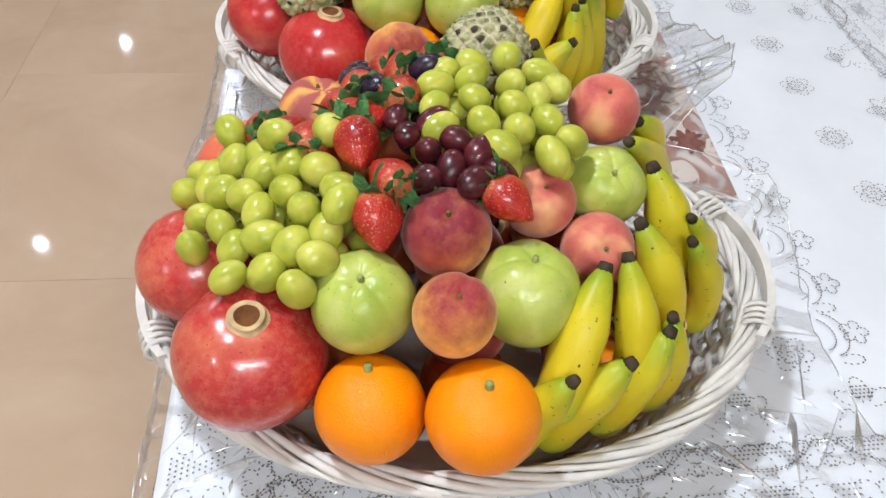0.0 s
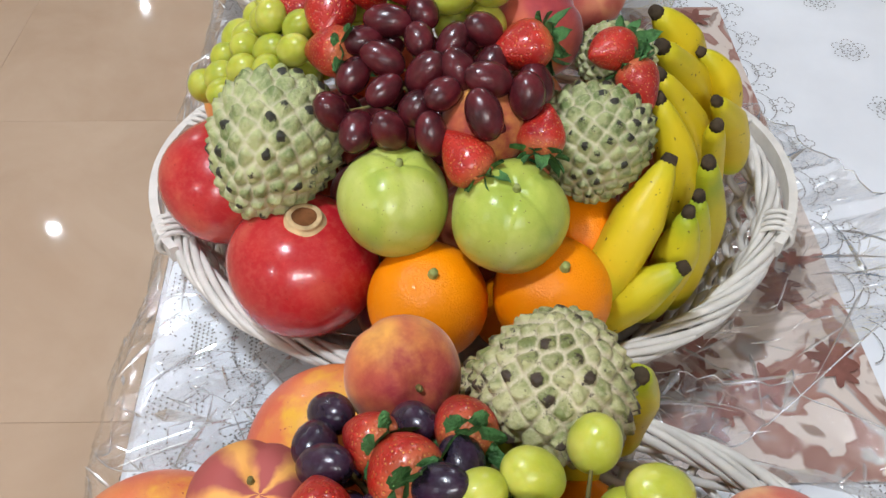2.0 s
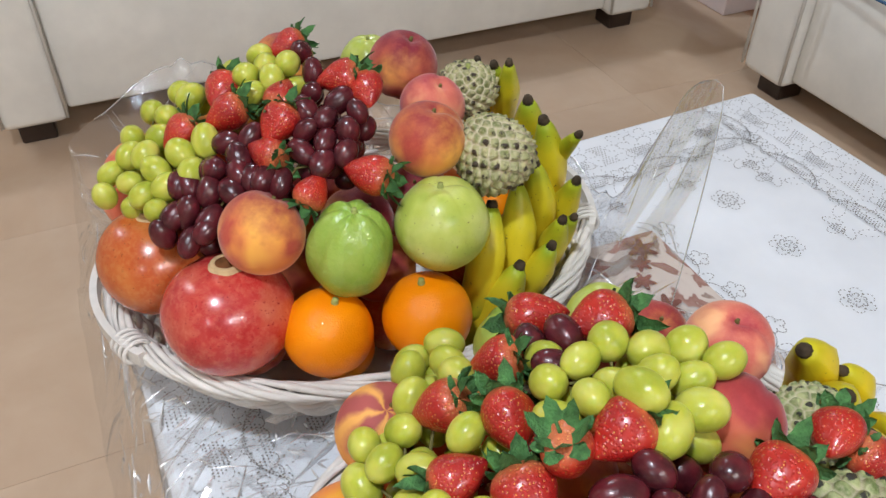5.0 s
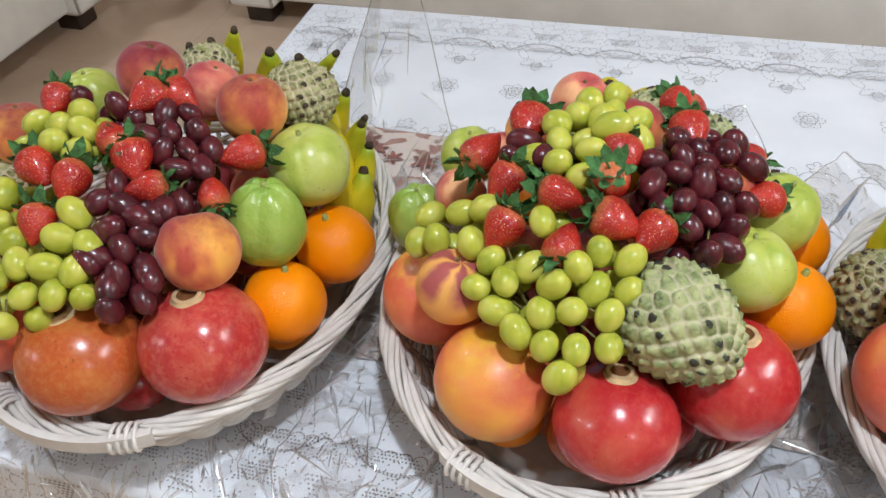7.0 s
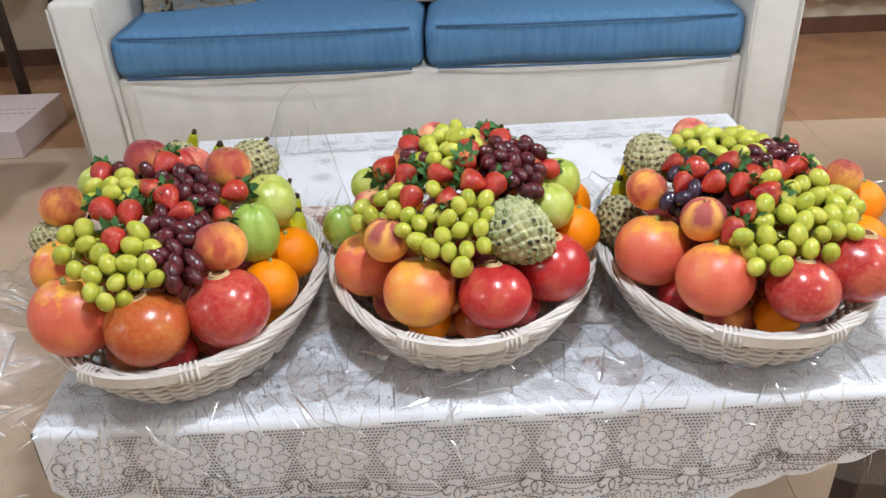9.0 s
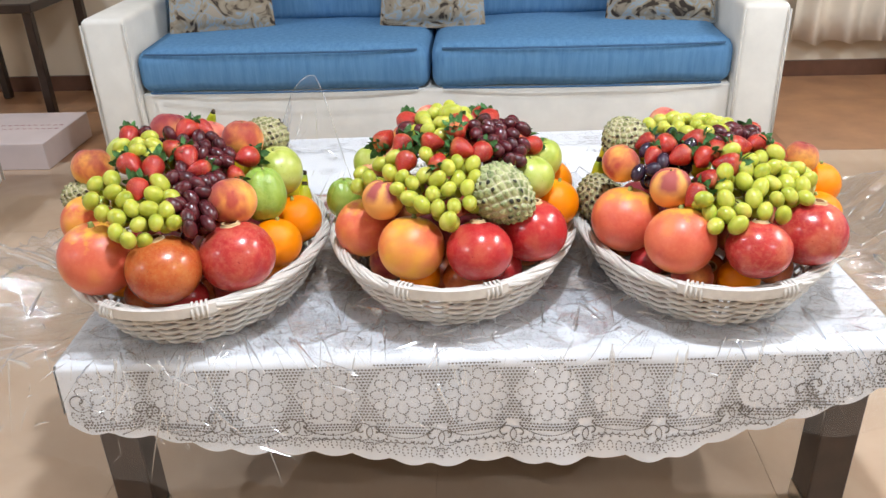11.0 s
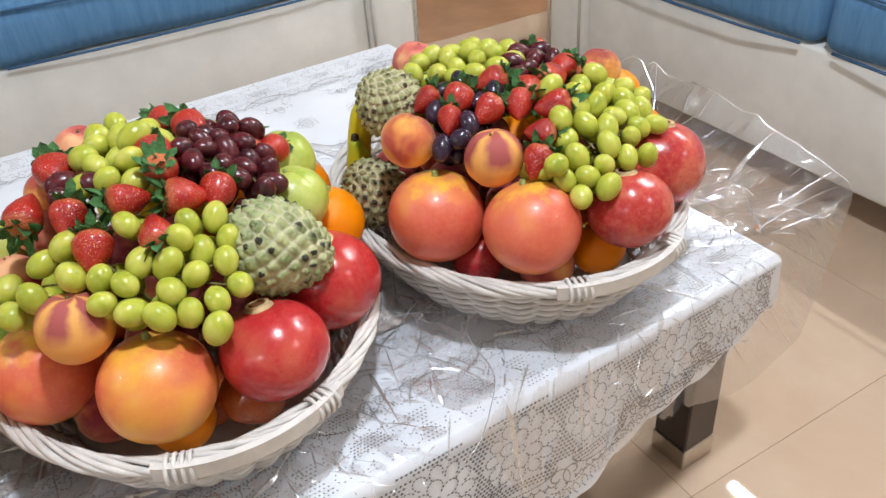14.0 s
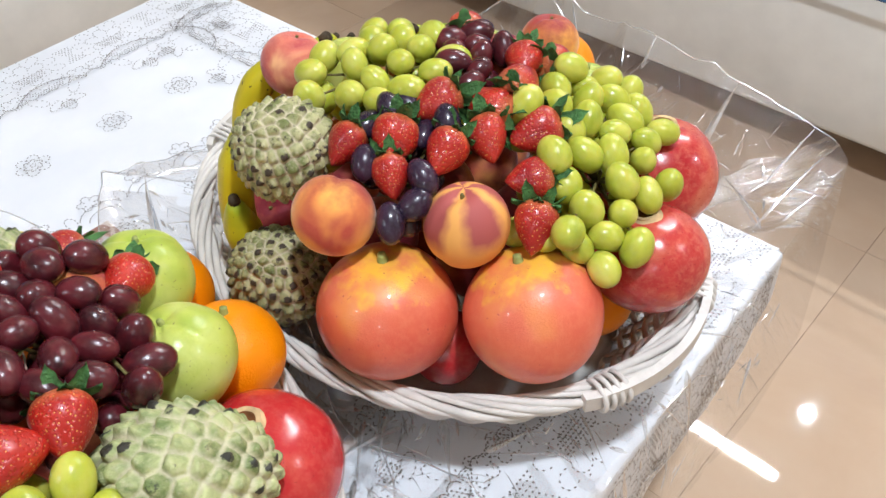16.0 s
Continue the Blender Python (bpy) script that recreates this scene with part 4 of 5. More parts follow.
def shape_set(name, material, **kw):
    out = []
    for s in (1, 2, 3):
        v, f = round_shape(s * 11, **kw)
        out.append(mesh_of(name, v, f, material))
    return out


SHAPES = {
    "pomegranate": shape_set("pomegranate", M_POM, top_dip=0.09, bottom_dip=0.06, squash=0.93, lumps=0.05, ribs=5, rib=0.012),
    "mottled": shape_set("pomegranate", M_POM_P, top_dip=0.09, bottom_dip=0.06, squash=0.93, lumps=0.05, ribs=5, rib=0.012),
    "russet": shape_set("pomegranate", M_POM_O, top_dip=0.09, bottom_dip=0.06, squash=0.93, lumps=0.05, ribs=5, rib=0.012),
    "orange": shape_set("orange", M_ORANGE, top_dip=0.05, bottom_dip=0.04, squash=0.97, lumps=0.015),
    "guava": shape_set("guava", M_GUAVA, top_dip=0.12, bottom_dip=0.05, squash=1.0, lumps=0.06, ribs=5, rib=0.018, groove=5, nu=96),
    "green_guava": shape_set("guava", M_GUAVA_G, top_dip=0.08, bottom_dip=0.02, squash=1.2, lumps=0.09, ribs=6, rib=0.045, taper=0.12, groove=6, nu=96),
    "peach": shape_set("peach", M_PEACH, top_dip=0.16, bottom_dip=0.02, squash=0.98, lumps=0.04, seam=0.06),
    "flamed_peach": shape_set("peach", M_PEACH_FLAME, top_dip=0.16, bottom_dip=0.02, squash=0.98, lumps=0.04, seam=0.06),
    "pale_peach": shape_set("peach", M_PEACH_PALE, top_dip=0.16, bottom_dip=0.02, squash=0.98, lumps=0.04, seam=0.06),
    "dark_peach": shape_set("peach", M_PEACH_RED, top_dip=0.16, bottom_dip=0.02, squash=0.98, lumps=0.04, seam=0.06),
    "red_grapefruit": shape_set("grapefruit", M_GF_RED, top_dip=0.07, bottom_dip=0.04, squash=0.97, lumps=0.05),
    "yellow_grapefruit": shape_set("grapefruit", M_GF_YEL, top_dip=0.07, bottom_dip=0.04, squash=0.97, lumps=0.05),
}


def calyx_shape():
    n = 36
    rows = [(0.3, -0.06), (0.25, 0.03), (0.225, 0.1), (0.235, 0.15), (0.215, 0.165), (0.165, 0.14), (0.145, 0.09), (0.12, 0.06), (0.0, 0.05)]
    verts, faces = [], []
    for r, z in rows[:-1]:
        for i in range(n):
            a = 2 * math.pi * i / n
            k = 1 + 0.02 * math.cos(3 * a + 1) * (1 if z > 0.1 else 0.2)
            verts.append((r * k * math.cos(a), r * k * math.sin(a), z + (0.008 * math.cos(5 * a) if z > 0.1 else 0)))
    verts.append((0, 0, rows[-1][1]))
    slots = []
    for j in range(len(rows) - 2):
        for i in range(n):
            faces.append((j * n + i, j * n + (i + 1) % n, (j + 1) * n + (i + 1) % n, (j + 1) * n + i))
            slots.append(1 if j >= 5 else 0)
    for i in range(n):
        faces.append(((len(rows) - 2) * n + i, (len(rows) - 2) * n + (i + 1) % n, len(verts) - 1))
        slots.append(1)
    return mesh_of("calyx", verts, faces, [M_CALYX, M_CALYX_IN], True, slots)


CALYX = calyx_shape()


def stub_shape(name, r, h, material):
    v, f = tube([(0, 0, -h), (0, 0, 0), (0.1 * r, 0, h * 0.6), (0.2 * r, 0, h)], [r * 1.5, r * 1.15, r, r * 0.95], 9)
    return mesh_of(name, v, f, material)


STUB = stub_shape("stem", 0.07, 0.09, M_STEM_G)
STUB_THIN = stub_shape("stem", 0.045, 0.06, M_STEM)
KIND = {
    "pomegranate": ("pomegranate", "glossy red pomegranate with an open dry calyx", "pomegranate", "pomegranates in the baskets"),
    "mottled": ("pomegranate", "red pomegranate mottled in paler pink, with a dry calyx", "pomegranate", "pomegranates in the baskets"),
    "russet": ("pomegranate", "orange-brown pomegranate with an open dry calyx", "pomegranate", "pomegranates in the baskets"),
    "orange": ("orange", "bright orange with dimpled peel", "orange", "oranges in the baskets"),
    "guava": ("guava", "pale green ribbed guava", "guava", "guavas in the baskets"),
    "green_guava": ("guava", "green lumpy pear-shaped guava", "guava", "guavas in the baskets"),
    "peach": ("peach", "red and yellow fuzzy peach", "peach", "peaches in the baskets"),
    "flamed_peach": ("peach", "peach with dark red skin flamed in yellow", "peach", "peaches in the baskets"),
    "pale_peach": ("peach", "pale pink fuzzy peach", "peach", "peaches in the baskets"),
    "dark_peach": ("peach", "dark red fuzzy peach", "peach", "peaches in the baskets"),
    "red_grapefruit": ("grapefruit", "large coral-red grapefruit, yellow round the stem", "grapefruit", "grapefruits in the baskets"),
    "yellow_grapefruit": ("grapefruit", "large yellow grapefruit with a red blush", "grapefruit", "grapefruits in the baskets"),
}
count = 0


def fruit(kind, x, y, z, r, axis=(0, 0, 1), spin=None):
    """A round fruit with its middle at x, y, z, of radius r, its stem end along the axis."""
    global count
    count += 1
    name, label, cat, group = KIND[kind]
    ob = thing(name, label, cat, group, me=SHAPES[kind][count % 3])
    spin = count * 2.4 if spin is None else spin
    PLACED.append((np.array((x, y, z)), r * 0.95))
    ob.matrix_basis = Matrix.Translation((x, y, z)) @ turned(axis, spin) @ Matrix.Diagonal((r, r, r, 1))
    if kind in ("pomegranate", "russet", "mottled"):
        c = part("calyx", CALYX, ob, "dry brown calyx ring")
        c.location.z = 0.872
        c.scale = (0.95, 0.95, 0.42)
    elif kind in ("orange", "red_grapefruit", "yellow_grapefruit", "guava", "green_guava"):
        c = part("stem", STUB, ob, "small dry green stem stub")
        c.location.z = {"orange": 0.95, "guava": 0.91, "green_guava": 1.09}.get(kind, 0.93)
        k = {"orange": 1.0, "guava": 0.8}.get(kind, 0.9)
        c.scale = (k, k, k)
    else:
        c = part("stem", STUB_THIN, ob, "thin brown stem stub in the hollow")
        c.location.z = 0.83
    return ob


def knobbly_shape(seed):
    """A custard apple: a rounded heart covered with knobs in spirals."""
    n = 185
    i = np.arange(n) + 0.5
    ph = np.arccos(1 - 2 * i / n)
    th = np.pi * (1 + 5 ** 0.5) * i
    rs = np.random.RandomState(seed)
    c = np.stack([np.sin(ph) * np.cos(th), np.sin(ph) * np.sin(th), np.cos(ph)], 1) + rs.randn(n, 3) * 0.02
    c /= np.linalg.norm(c, axis=1)[:, None]
    v, f = ball(168, 110, lambda t, p: sphere_dirs(t, p))
    d = v @ c.T
    near = np.argsort(-d, 1)[:, :2]
    a1 = np.arccos(np.clip(np.take_along_axis(d, near[:, :1], 1)[:, 0], -1, 1))
    a2 = np.arccos(np.clip(np.take_along_axis(d, near[:, 1:2], 1)[:, 0], -1, 1))
    edge = (a2 - a1)
    own = c[near[:, 0]]
    up = np.array([0.0, 0.0, 1.0]) - own * own[:, 2:3]
    lean = np.clip(((v - own) * up).sum(1) / 0.115, -1, 1)
    h = 0.09 * np.clip(edge / 0.16, 0, 1) ** 0.55 * (1 + 0.4 * lean) + 0.035 * np.clip(1 - np.abs(lean - 0.45) / 0.5, 0, 1) * np.clip(edge / 0.1, 0, 1)
    tipped = np.where(rs.rand(n) < 0.5, 0.05 + 0.6 * rs.rand(n), 0.0)
    z = v[:, 2]
    r = 0.9 + h
    k = 1 + 0.17 * z - 0.08 * z * z
    r = r - 0.12 * np.exp(-((1 - z) / 0.06))
    verts = np.stack([v[:, 0] * r * k, v[:, 1] * r * k, z * r * 0.97], 1)
    me = mesh_of("custard_apple", verts, f, M_KNOB_B if seed > 10 else M_KNOB)
    at = me.attributes.new("knob", "FLOAT", "POINT")
    at.data.foreach_set("value", np.clip(edge / 0.1, 0, 1))
    at = me.attributes.new("tip", "FLOAT", "POINT")
    far = np.linalg.norm(v - own - 0.05 * up, axis=1)
    at.data.foreach_set("value", tipped[near[:, 0]] * np.clip(1.6 - far / 0.06, 0, 1))
    return me


KNOBBLY = [knobbly_shape(s) for s in (4, 9, 14, 19)]


def custard_apple(x, y, z, r, axis=(0, 0, 1), stretch=1.0):
    global count
    count += 1
    ob = thing("custard_apple", "knobbly grey-green custard apple with some darkened tips", "custard apple", "custard apples in the baskets", me=KNOBBLY[count % 2 + (2 if x > 0.2 or x < -0.3 else 0)])
    ob.matrix_basis = Matrix.Translation((x, y, z)) @ turned(axis, count * 1.7) @ Matrix.Diagonal((r, r, r * stretch, 1))
    c = part("stem", STUB, ob, "short dry stem")
    c.location.z = 0.86
    return ob


# strawberries
def straw_shape(seed):
    def fn(t, p):
        z = -np.cos(p)
        w = np.sin(p) ** 0.85 * (0.75 - 0.33 * z - 0.11 * z * z)
        k = 1 + 0.05 * np.sin(2 * t + seed) + 0.03 * np.sin(3 * t + 2 * seed)
        return w * k * np.cos(t), w * k * np.sin(t), 0.97 * z * (1 + 0.02 * np.cos(2 * t))

    v, f = ball(36, 26, fn)
    return mesh_of("strawberry", v, [q[::-1] for q in f], M_STRAW)


def leaf_crown(seed):
    r = random.Random(seed)
    pieces = []
    n = 12
    for i in range(n):
        a = 2 * math.pi * i / n + 0.25 * (r.random() - 0.5)
        l, w, lift = 0.6 + 0.3 * r.random(), 0.22 + 0.08 * r.random(), 0.3 * r.random() + (0.5 if i % 2 else 0.1)
        verts, faces = [], []
        for j in range(8):
            u = j / 7
            wid = w * (math.sin(math.pi * min(1, 0.2 + 0.72 * u)) ** 0.6 - (0.12 if j % 2 else 0)) if j < 7 else 0.03
            for k in (-1, 0, 1):
                verts.append((0.06 + l * u, k * wid, -0.09 * abs(k) + lift * u * u * 1.2 - 0.22 * u + 0.02))
        for j in range(7):
            for k in range(2):
                b = j * 3 + k
                faces.append((b, b + 3, b + 4, b + 1))
        top = [(x, y, z + 0.02) for x, y, z in verts]
        m = len(verts)
        faces2 = [tuple(q + m for q in fc) for fc in faces]
        allv = [(x * math.cos(a) - y * math.sin(a), x * math.sin(a) + y * math.cos(a), z) for x, y, z in verts + top]
        pieces.append((allv, [fc[::-1] for fc in faces] + faces2))
    pieces.append(tube([(0, 0, -0.05), (0, 0, 0.18), (0.05, 0.03, 0.42)], [0.07, 0.05, 0.045], 7))
    v, f = join(*pieces)
    return mesh_of("leaf_crown", v, f, M_LEAF)


STRAWS = [straw_shape(s) for s in (1, 2, 3)]
CROWNS = [leaf_crown(s) for s in (1, 2, 3)]


def strawberry(key, x, y, z, axis, size=0.0238):
    """A strawberry; the axis runs from its leaves to its tip."""
    global count
    count += 1
    rr2 = random.Random(count)
    s = size * (0.88 + 0.22 * rr2.random())
    at = np.array((x, y, z))
    for c, r in PLACED:
        d = at - c
        gap = r + 0.7 * s - np.linalg.norm(d)
        if 0 < gap:
            at += d / np.linalg.norm(d) * min(gap, 0.009)
    PLACED.append((at, 0.72 * s))
    x, y, z = at
    ob = thing("strawberry", "ripe red strawberry with green leaves", "strawberry", "strawberries in the baskets", me=STRAWS[count % 3])
    ob.matrix_basis = Matrix.Translation((x, y, z)) @ turned(axis, count * 1.1) @ Matrix.Diagonal((s, s, s, 1))
    c = part("leaf_crown", CROWNS[count % 3], ob, "green leafy crown")
    c.matrix_basis = Matrix.Translation((0, 0, -0.87)) @ Matrix.Rotation(math.pi, 4, "X") @ Matrix.Scale(1.12, 4)
    return ob


# grapes
def grape_shape(seed):
    v, f = ball(20, 14, lambda t, p: tuple(c * (1 + wobble(*sphere_dirs(t, p), seed, 0.03)) for c in sphere_dirs(t, p)))
    return v, f


GRAPE = {}
for colour, material in (("green", M_GRAPE_G), ("red", M_GRAPE_R), ("black", M_GRAPE_K)):
    GRAPE[colour] = [mesh_of("grape", *grape_shape(s), material) for s in (1, 2)]
GLABEL = {"green": "bunch of plump pale green grapes", "red": "bunch of glossy dark red grapes", "black": "small bunch of blue-black grapes"}


def apart(pts, r0):
    """Moves grapes a little, so that they press against each other and the fruit beside them without sinking in."""
    home, pts = pts.copy(), pts.copy()
    for _ in range(24):
        for i in range(len(pts)):
            for c, r in [(q, r0 * 1.02) for k, q in enumerate(pts) if k != i] + PLACED:
                d = pts[i] - c
                gap = r + r0 - np.linalg.norm(d)
                if gap > 0:
                    pts[i] += d / (np.linalg.norm(d) + 1e-9) * gap * 0.35
        far = np.linalg.norm(pts - home, axis=1)[:, None]
        pts = home + (pts - home) * np.minimum(1, 0.015 / np.maximum(far, 1e-9))
    return pts


def bunch(key, colour, points):
    """A bunch of grapes; the points, in millimetres, are where its outer grapes sit."""
    global count
    count += 1
    rg = random.Random(count)
    pts = np.array(points, float) / 1000
    mid = pts.mean(0)
    root = Vector((*mid[:2], mid[2] - 0.035))
    ob = thing("grape_bunch", GLABEL[colour], "grapes", "grape bunches in the baskets", at=root)
    r0 = {"green": 0.0137, "red": 0.0122, "black": 0.0118}[colour]
    pts = apart(pts, r0)
    cx, cy = CENTRE[key]
    for p in pts:
        out = Vector((p[0] - cx, p[1] - cy, 0.1)).normalized()
        ax = (0.5 * out + Vector((rg.uniform(-0.7, 0.7), rg.uniform(-0.7, 0.7), rg.uniform(-1.1, -0.3)))).normalized()
        r = r0 * rg.uniform(0.88, 1.1)
        g = part("grape", GRAPE[colour][rg.randrange(2)], ob)
        g.matrix_basis = Matrix.Translation(Vector(p) - root) @ turned(ax, rg.random() * 6) @ Matrix.Diagonal((r, r, r * (rg.uniform(1.16, 1.4) if colour == "green" else rg.uniform(1.25, 1.55)), 1))
    inner = [Vector(p) for p in pts]
    for depth in (0.027, 0.048):
        for p in pts:
            drop = Vector((cx - p[0], cy - p[1], -0.16)).normalized()
            q = Vector(p) + drop * depth + Vector((rg.uniform(-0.014, 0.014), rg.uniform(-0.014, 0.014), 0))
            if all((q - o).length > 0.0225 for o in inner):
                inner.append(q)
                g = part("grape", GRAPE[colour][rg.randrange(2)], ob)
                g.matrix_basis = Matrix.Translation(q - root) @ turned((rg.uniform(-1, 1), rg.uniform(-1, 1), 0.5)) @ Matrix.Diagonal((r0, r0, r0 * 1.2, 1))
    for p in pts[::2]:
        d = Vector(p) - root
        k = d * 0.55 + Vector((rg.uniform(-0.006, 0.006), rg.uniform(-0.006, 0.006), 0.012))
        v, f = tube([(0, 0, 0), tuple(d * 0.3), tuple(k), tuple(d * 0.93)], [0.0022, 0.0018, 0.0013, 0.001], 6)
        part("stalk", mesh_of("stalk", v, f, M_STEM), ob, "thin brown-green stalk")
    return ob


# bananas
def banana(key, tip, base, r):
    """A banana from its dark tip to its base inside the basket."""
    global count
    count += 1
    cx, cy = CENTRE[key]
    a, b = Vector(tip), Vector(base)
    r = min(max(r, 0.0145), 0.0205)
    seen = (b - a).length
    mid = (a + b) / 2
    flat = Vector((b.x - cx, b.y - cy, 0)).normalized()
    bend = b + (flat + Vector((0, 0, 0.6))) * 0.012
    end = b + Vector((0, 0, -1)) * max(0.03, 0.14 - seen) - flat * 0.012
    end.z = max(end.z, BASE_Z + 0.022)
    for p in (b, bend, end):
        h = min(1.0, max(0.05, (p.z - BASE_Z) / RIM))
        ax, ay = basket_at(h)
        out = math.hypot((p.x - cx) / (ax - r - 0.014), (p.y - cy) / (ay - r - 0.014))
        if out > 1:
            p.x, p.y = cx + (p.x - cx) / out, cy + (p.y - cy) / out
    n, sides = 24, 15
    path, rad, al = [], [], []
    for i in range(n):
        u = i / (n - 1)
        path.append(a * (1 - u) ** 2 + bend * (2 * u * (1 - u)) + end * u * u)
        rad.append(r * min(1, 0.32 + 0.68 * min(1, u / 0.27) ** 0.72) * (1 if u < 0.8 else max(0.3, 1 - ((u - 0.8) / 0.2) ** 2 * 0.65)))
        al.append(u)
    v, f = tube(path, rad, sides)
    v = [np.array(p) for p in v]
    for j in range(n):
        c = np.array(path[j])
        for i in range(sides):
            v[j * sides + i] = c + (v[j * sides + i] - c) * (1 + 0.065 * math.cos(5 * 2 * math.pi * i / sides) * math.sin(math.pi * min(1, al[j] * 1.4)))
    org = np.array(mid)
    me = mesh_of("banana", [p - org for p in v], f, M_BANANA_RIPE if key == "M" and tip[2] > 0.67 else M_BANANA)
    at = me.attributes.new("along", "FLOAT", "POINT")
    at.data.foreach_set("value", [al[j] for j in range(n) for _ in range(sides)])
    ob = thing("banana", "yellow banana, greenish towards its dark dried tip", "banana", "bananas in the baskets", at=mid, me=me)
    t = (path[0] - path[1]).normalized()
    p0 = path[0] - mid
    v, f = tube([tuple(p0 - t * 0.001), tuple(p0 + t * 0.003), tuple(p0 + t * 0.007)], [r * 0.34, r * 0.31, r * 0.25], 10)
    part("dried_tip", mesh_of("dried_tip", v, f, M_BAN_TIP), ob, "dark dried tip")
    return ob


# ---- the fruit, basket by basket ----
# basket at the passage end
fruit("mottled", 0.589, -0.183, 0.612, 0.063, (0.12, 0.1, 1))
fruit("mottled", 0.485, -0.242, 0.611, 0.054, (0.0, 0.25, 1))
fruit("red_grapefruit", 0.287, -0.102, 0.604, 0.062, (0.1, 0.1, 1))
fruit("red_grapefruit", 0.364, -0.203, 0.609, 0.061, (0.0, 0.35, 1))
fruit("flamed_peach", 0.355, -0.136, 0.680, 0.037, (-0.05, 0.1, 1))
fruit("peach", 0.280, -0.056, 0.695, 0.035, (0.6, 0.3, 0.5))
fruit("pale_peach", 0.395, 0.129, 0.709, 0.033, (0.35, 0.0, 1))
custard_apple(0.298, 0.031, 0.712, 0.047, (0.5, -0.2, -0.6))
custard_apple(0.253, 0.012, 0.599, 0.047, (0.4, 0.1, -0.8), 1.15)
fruit("orange", 0.637, -0.087, 0.601, 0.044, (-0.2, 0.0, 1))
fruit("orange", 0.664, -0.002, 0.626, 0.0435, (0.05, 0.05, 0.9))
fruit("guava", 0.580, -0.090, 0.664, 0.0412, (0.25, 0.0, 1))
fruit("guava", 0.572, 0.039, 0.658, 0.043, (0.0, 0.1, 1))
fruit("guava", 0.460, 0.122, 0.672, 0.037, (0.5, 0.05, 0.9))
fruit("dark_peach", 0.538, -0.023, 0.696, 0.036, (0.3, 0.0, 1))
fruit("peach", 0.617, -0.022, 0.688, 0.0315, (0.2, 0.1, 1))
fruit("pale_peach", 0.485, 0.060, 0.679, 0.032, (0.4, 0.1, 1))
fruit("pale_peach", 0.521, 0.107, 0.655, 0.032, (0.7, 0.05, 0.7))
# basket in the middle
fruit("pomegranate", 0.116, -0.142, 0.601, 0.062, (0.0, 0.12, 1))
fruit("pomegranate", 0.018, -0.220, 0.602, 0.058, (-0.05, 0.35, 1))
fruit("yellow_grapefruit", -0.100, -0.201, 0.600, 0.059, (0.1, 0.3, 1))
fruit("yellow_grapefruit", -0.195, -0.094, 0.589, 0.058, (0, 0.2, 1))
fruit("flamed_peach", -0.151, -0.159, 0.674, 0.037, (0.1, 0.25, 1))
fruit("green_guava", -0.248, 0.009, 0.605, 0.036)
fruit("guava", -0.202, 0.076, 0.653, 0.035)
fruit("pale_peach", -0.078, 0.095, 0.732, 0.034, (0.1, -0.05, 1))
fruit("dark_peach", -0.018, 0.048, 0.731, 0.0375, (-0.3, 0.9, 0.2))
fruit("peach", -0.127, 0.067, 0.707, 0.029, (0.2, 0, 1))
fruit("pale_peach", -0.196, 0.014, 0.645, 0.03, (0, 0.3, 1))
fruit("pale_peach", -0.152, 0.050, 0.678, 0.03, (0, 0.3, 1))
custard_apple(0.060, -0.161, 0.681, 0.053, (-0.8, 0.25, 0.42), 1.24)
custard_apple(0.061, 0.090, 0.683, 0.046, (-0.6, 0.1, 0.6), 1.12)
custard_apple(0.000, 0.110, 0.715, 0.032)
fruit("guava", 0.116, -0.067, 0.673, 0.042, (-0.05, 0.15, 1))
fruit("guava", 0.137, 0.018, 0.679, 0.0425, (0.25, 0.05, 1))
fruit("orange", 0.162, -0.042, 0.612, 0.0465, (0.2, 0.1, 1))
fruit("orange", 0.160, 0.053, 0.616, 0.0455, (0.2, 0.1, 1))
fruit("orange", 0.086, 0.086, 0.605, 0.04)
fruit("peach", 0.082, 0.000, 0.716, 0.032, (0.6, 0.2, 0.6))
# basket at the far sofa
fruit("mottled", -0.402, -0.232, 0.602, 0.067, (-0.1, 0.12, 1))
fruit("russet", -0.514, -0.283, 0.605, 0.064, (-0.15, 0.1, 1))
fruit("red_grapefruit", -0.632, -0.262, 0.618, 0.066)
fruit("yellow_grapefruit", -0.683, -0.170, 0.645, 0.048)
fruit("peach", -0.411, -0.185, 0.686, 0.0425, (-0.3, 0.5, 0.8))
fruit("green_guava", -0.379, -0.106, 0.666, 0.043, (0.1, 0.1, 1))
fruit("guava", -0.371, -0.011, 0.672, 0.0485, (-0.1, 0.0, 1))
fruit("orange", -0.355, -0.144, 0.584, 0.0465, (0.1, 0.2, 1))
fruit("orange", -0.337, -0.042, 0.584, 0.0475, (-0.1, -0.1, 1))
fruit("peach", -0.435, 0.001, 0.733, 0.04, (0.05, 0.2, 1))
fruit("pale_peach", -0.510, 0.039, 0.723, 0.037, (0.3, 0.2, 1))
fruit("dark_peach", -0.587, 0.035, 0.739, 0.041, (0.1, 0.3, 1))
fruit("peach", -0.700, -0.080, 0.712, 0.038, (0, 0.3, 1))
fruit("guava", -0.680, 0.025, 0.700, 0.037)
custard_apple(-0.407, 0.064, 0.716, 0.043, (0.4, 0.2, -0.5), 1.1)
custard_apple(-0.558, 0.106, 0.704, 0.038)
custard_apple(-0.718, -0.105, 0.660, 0.038)
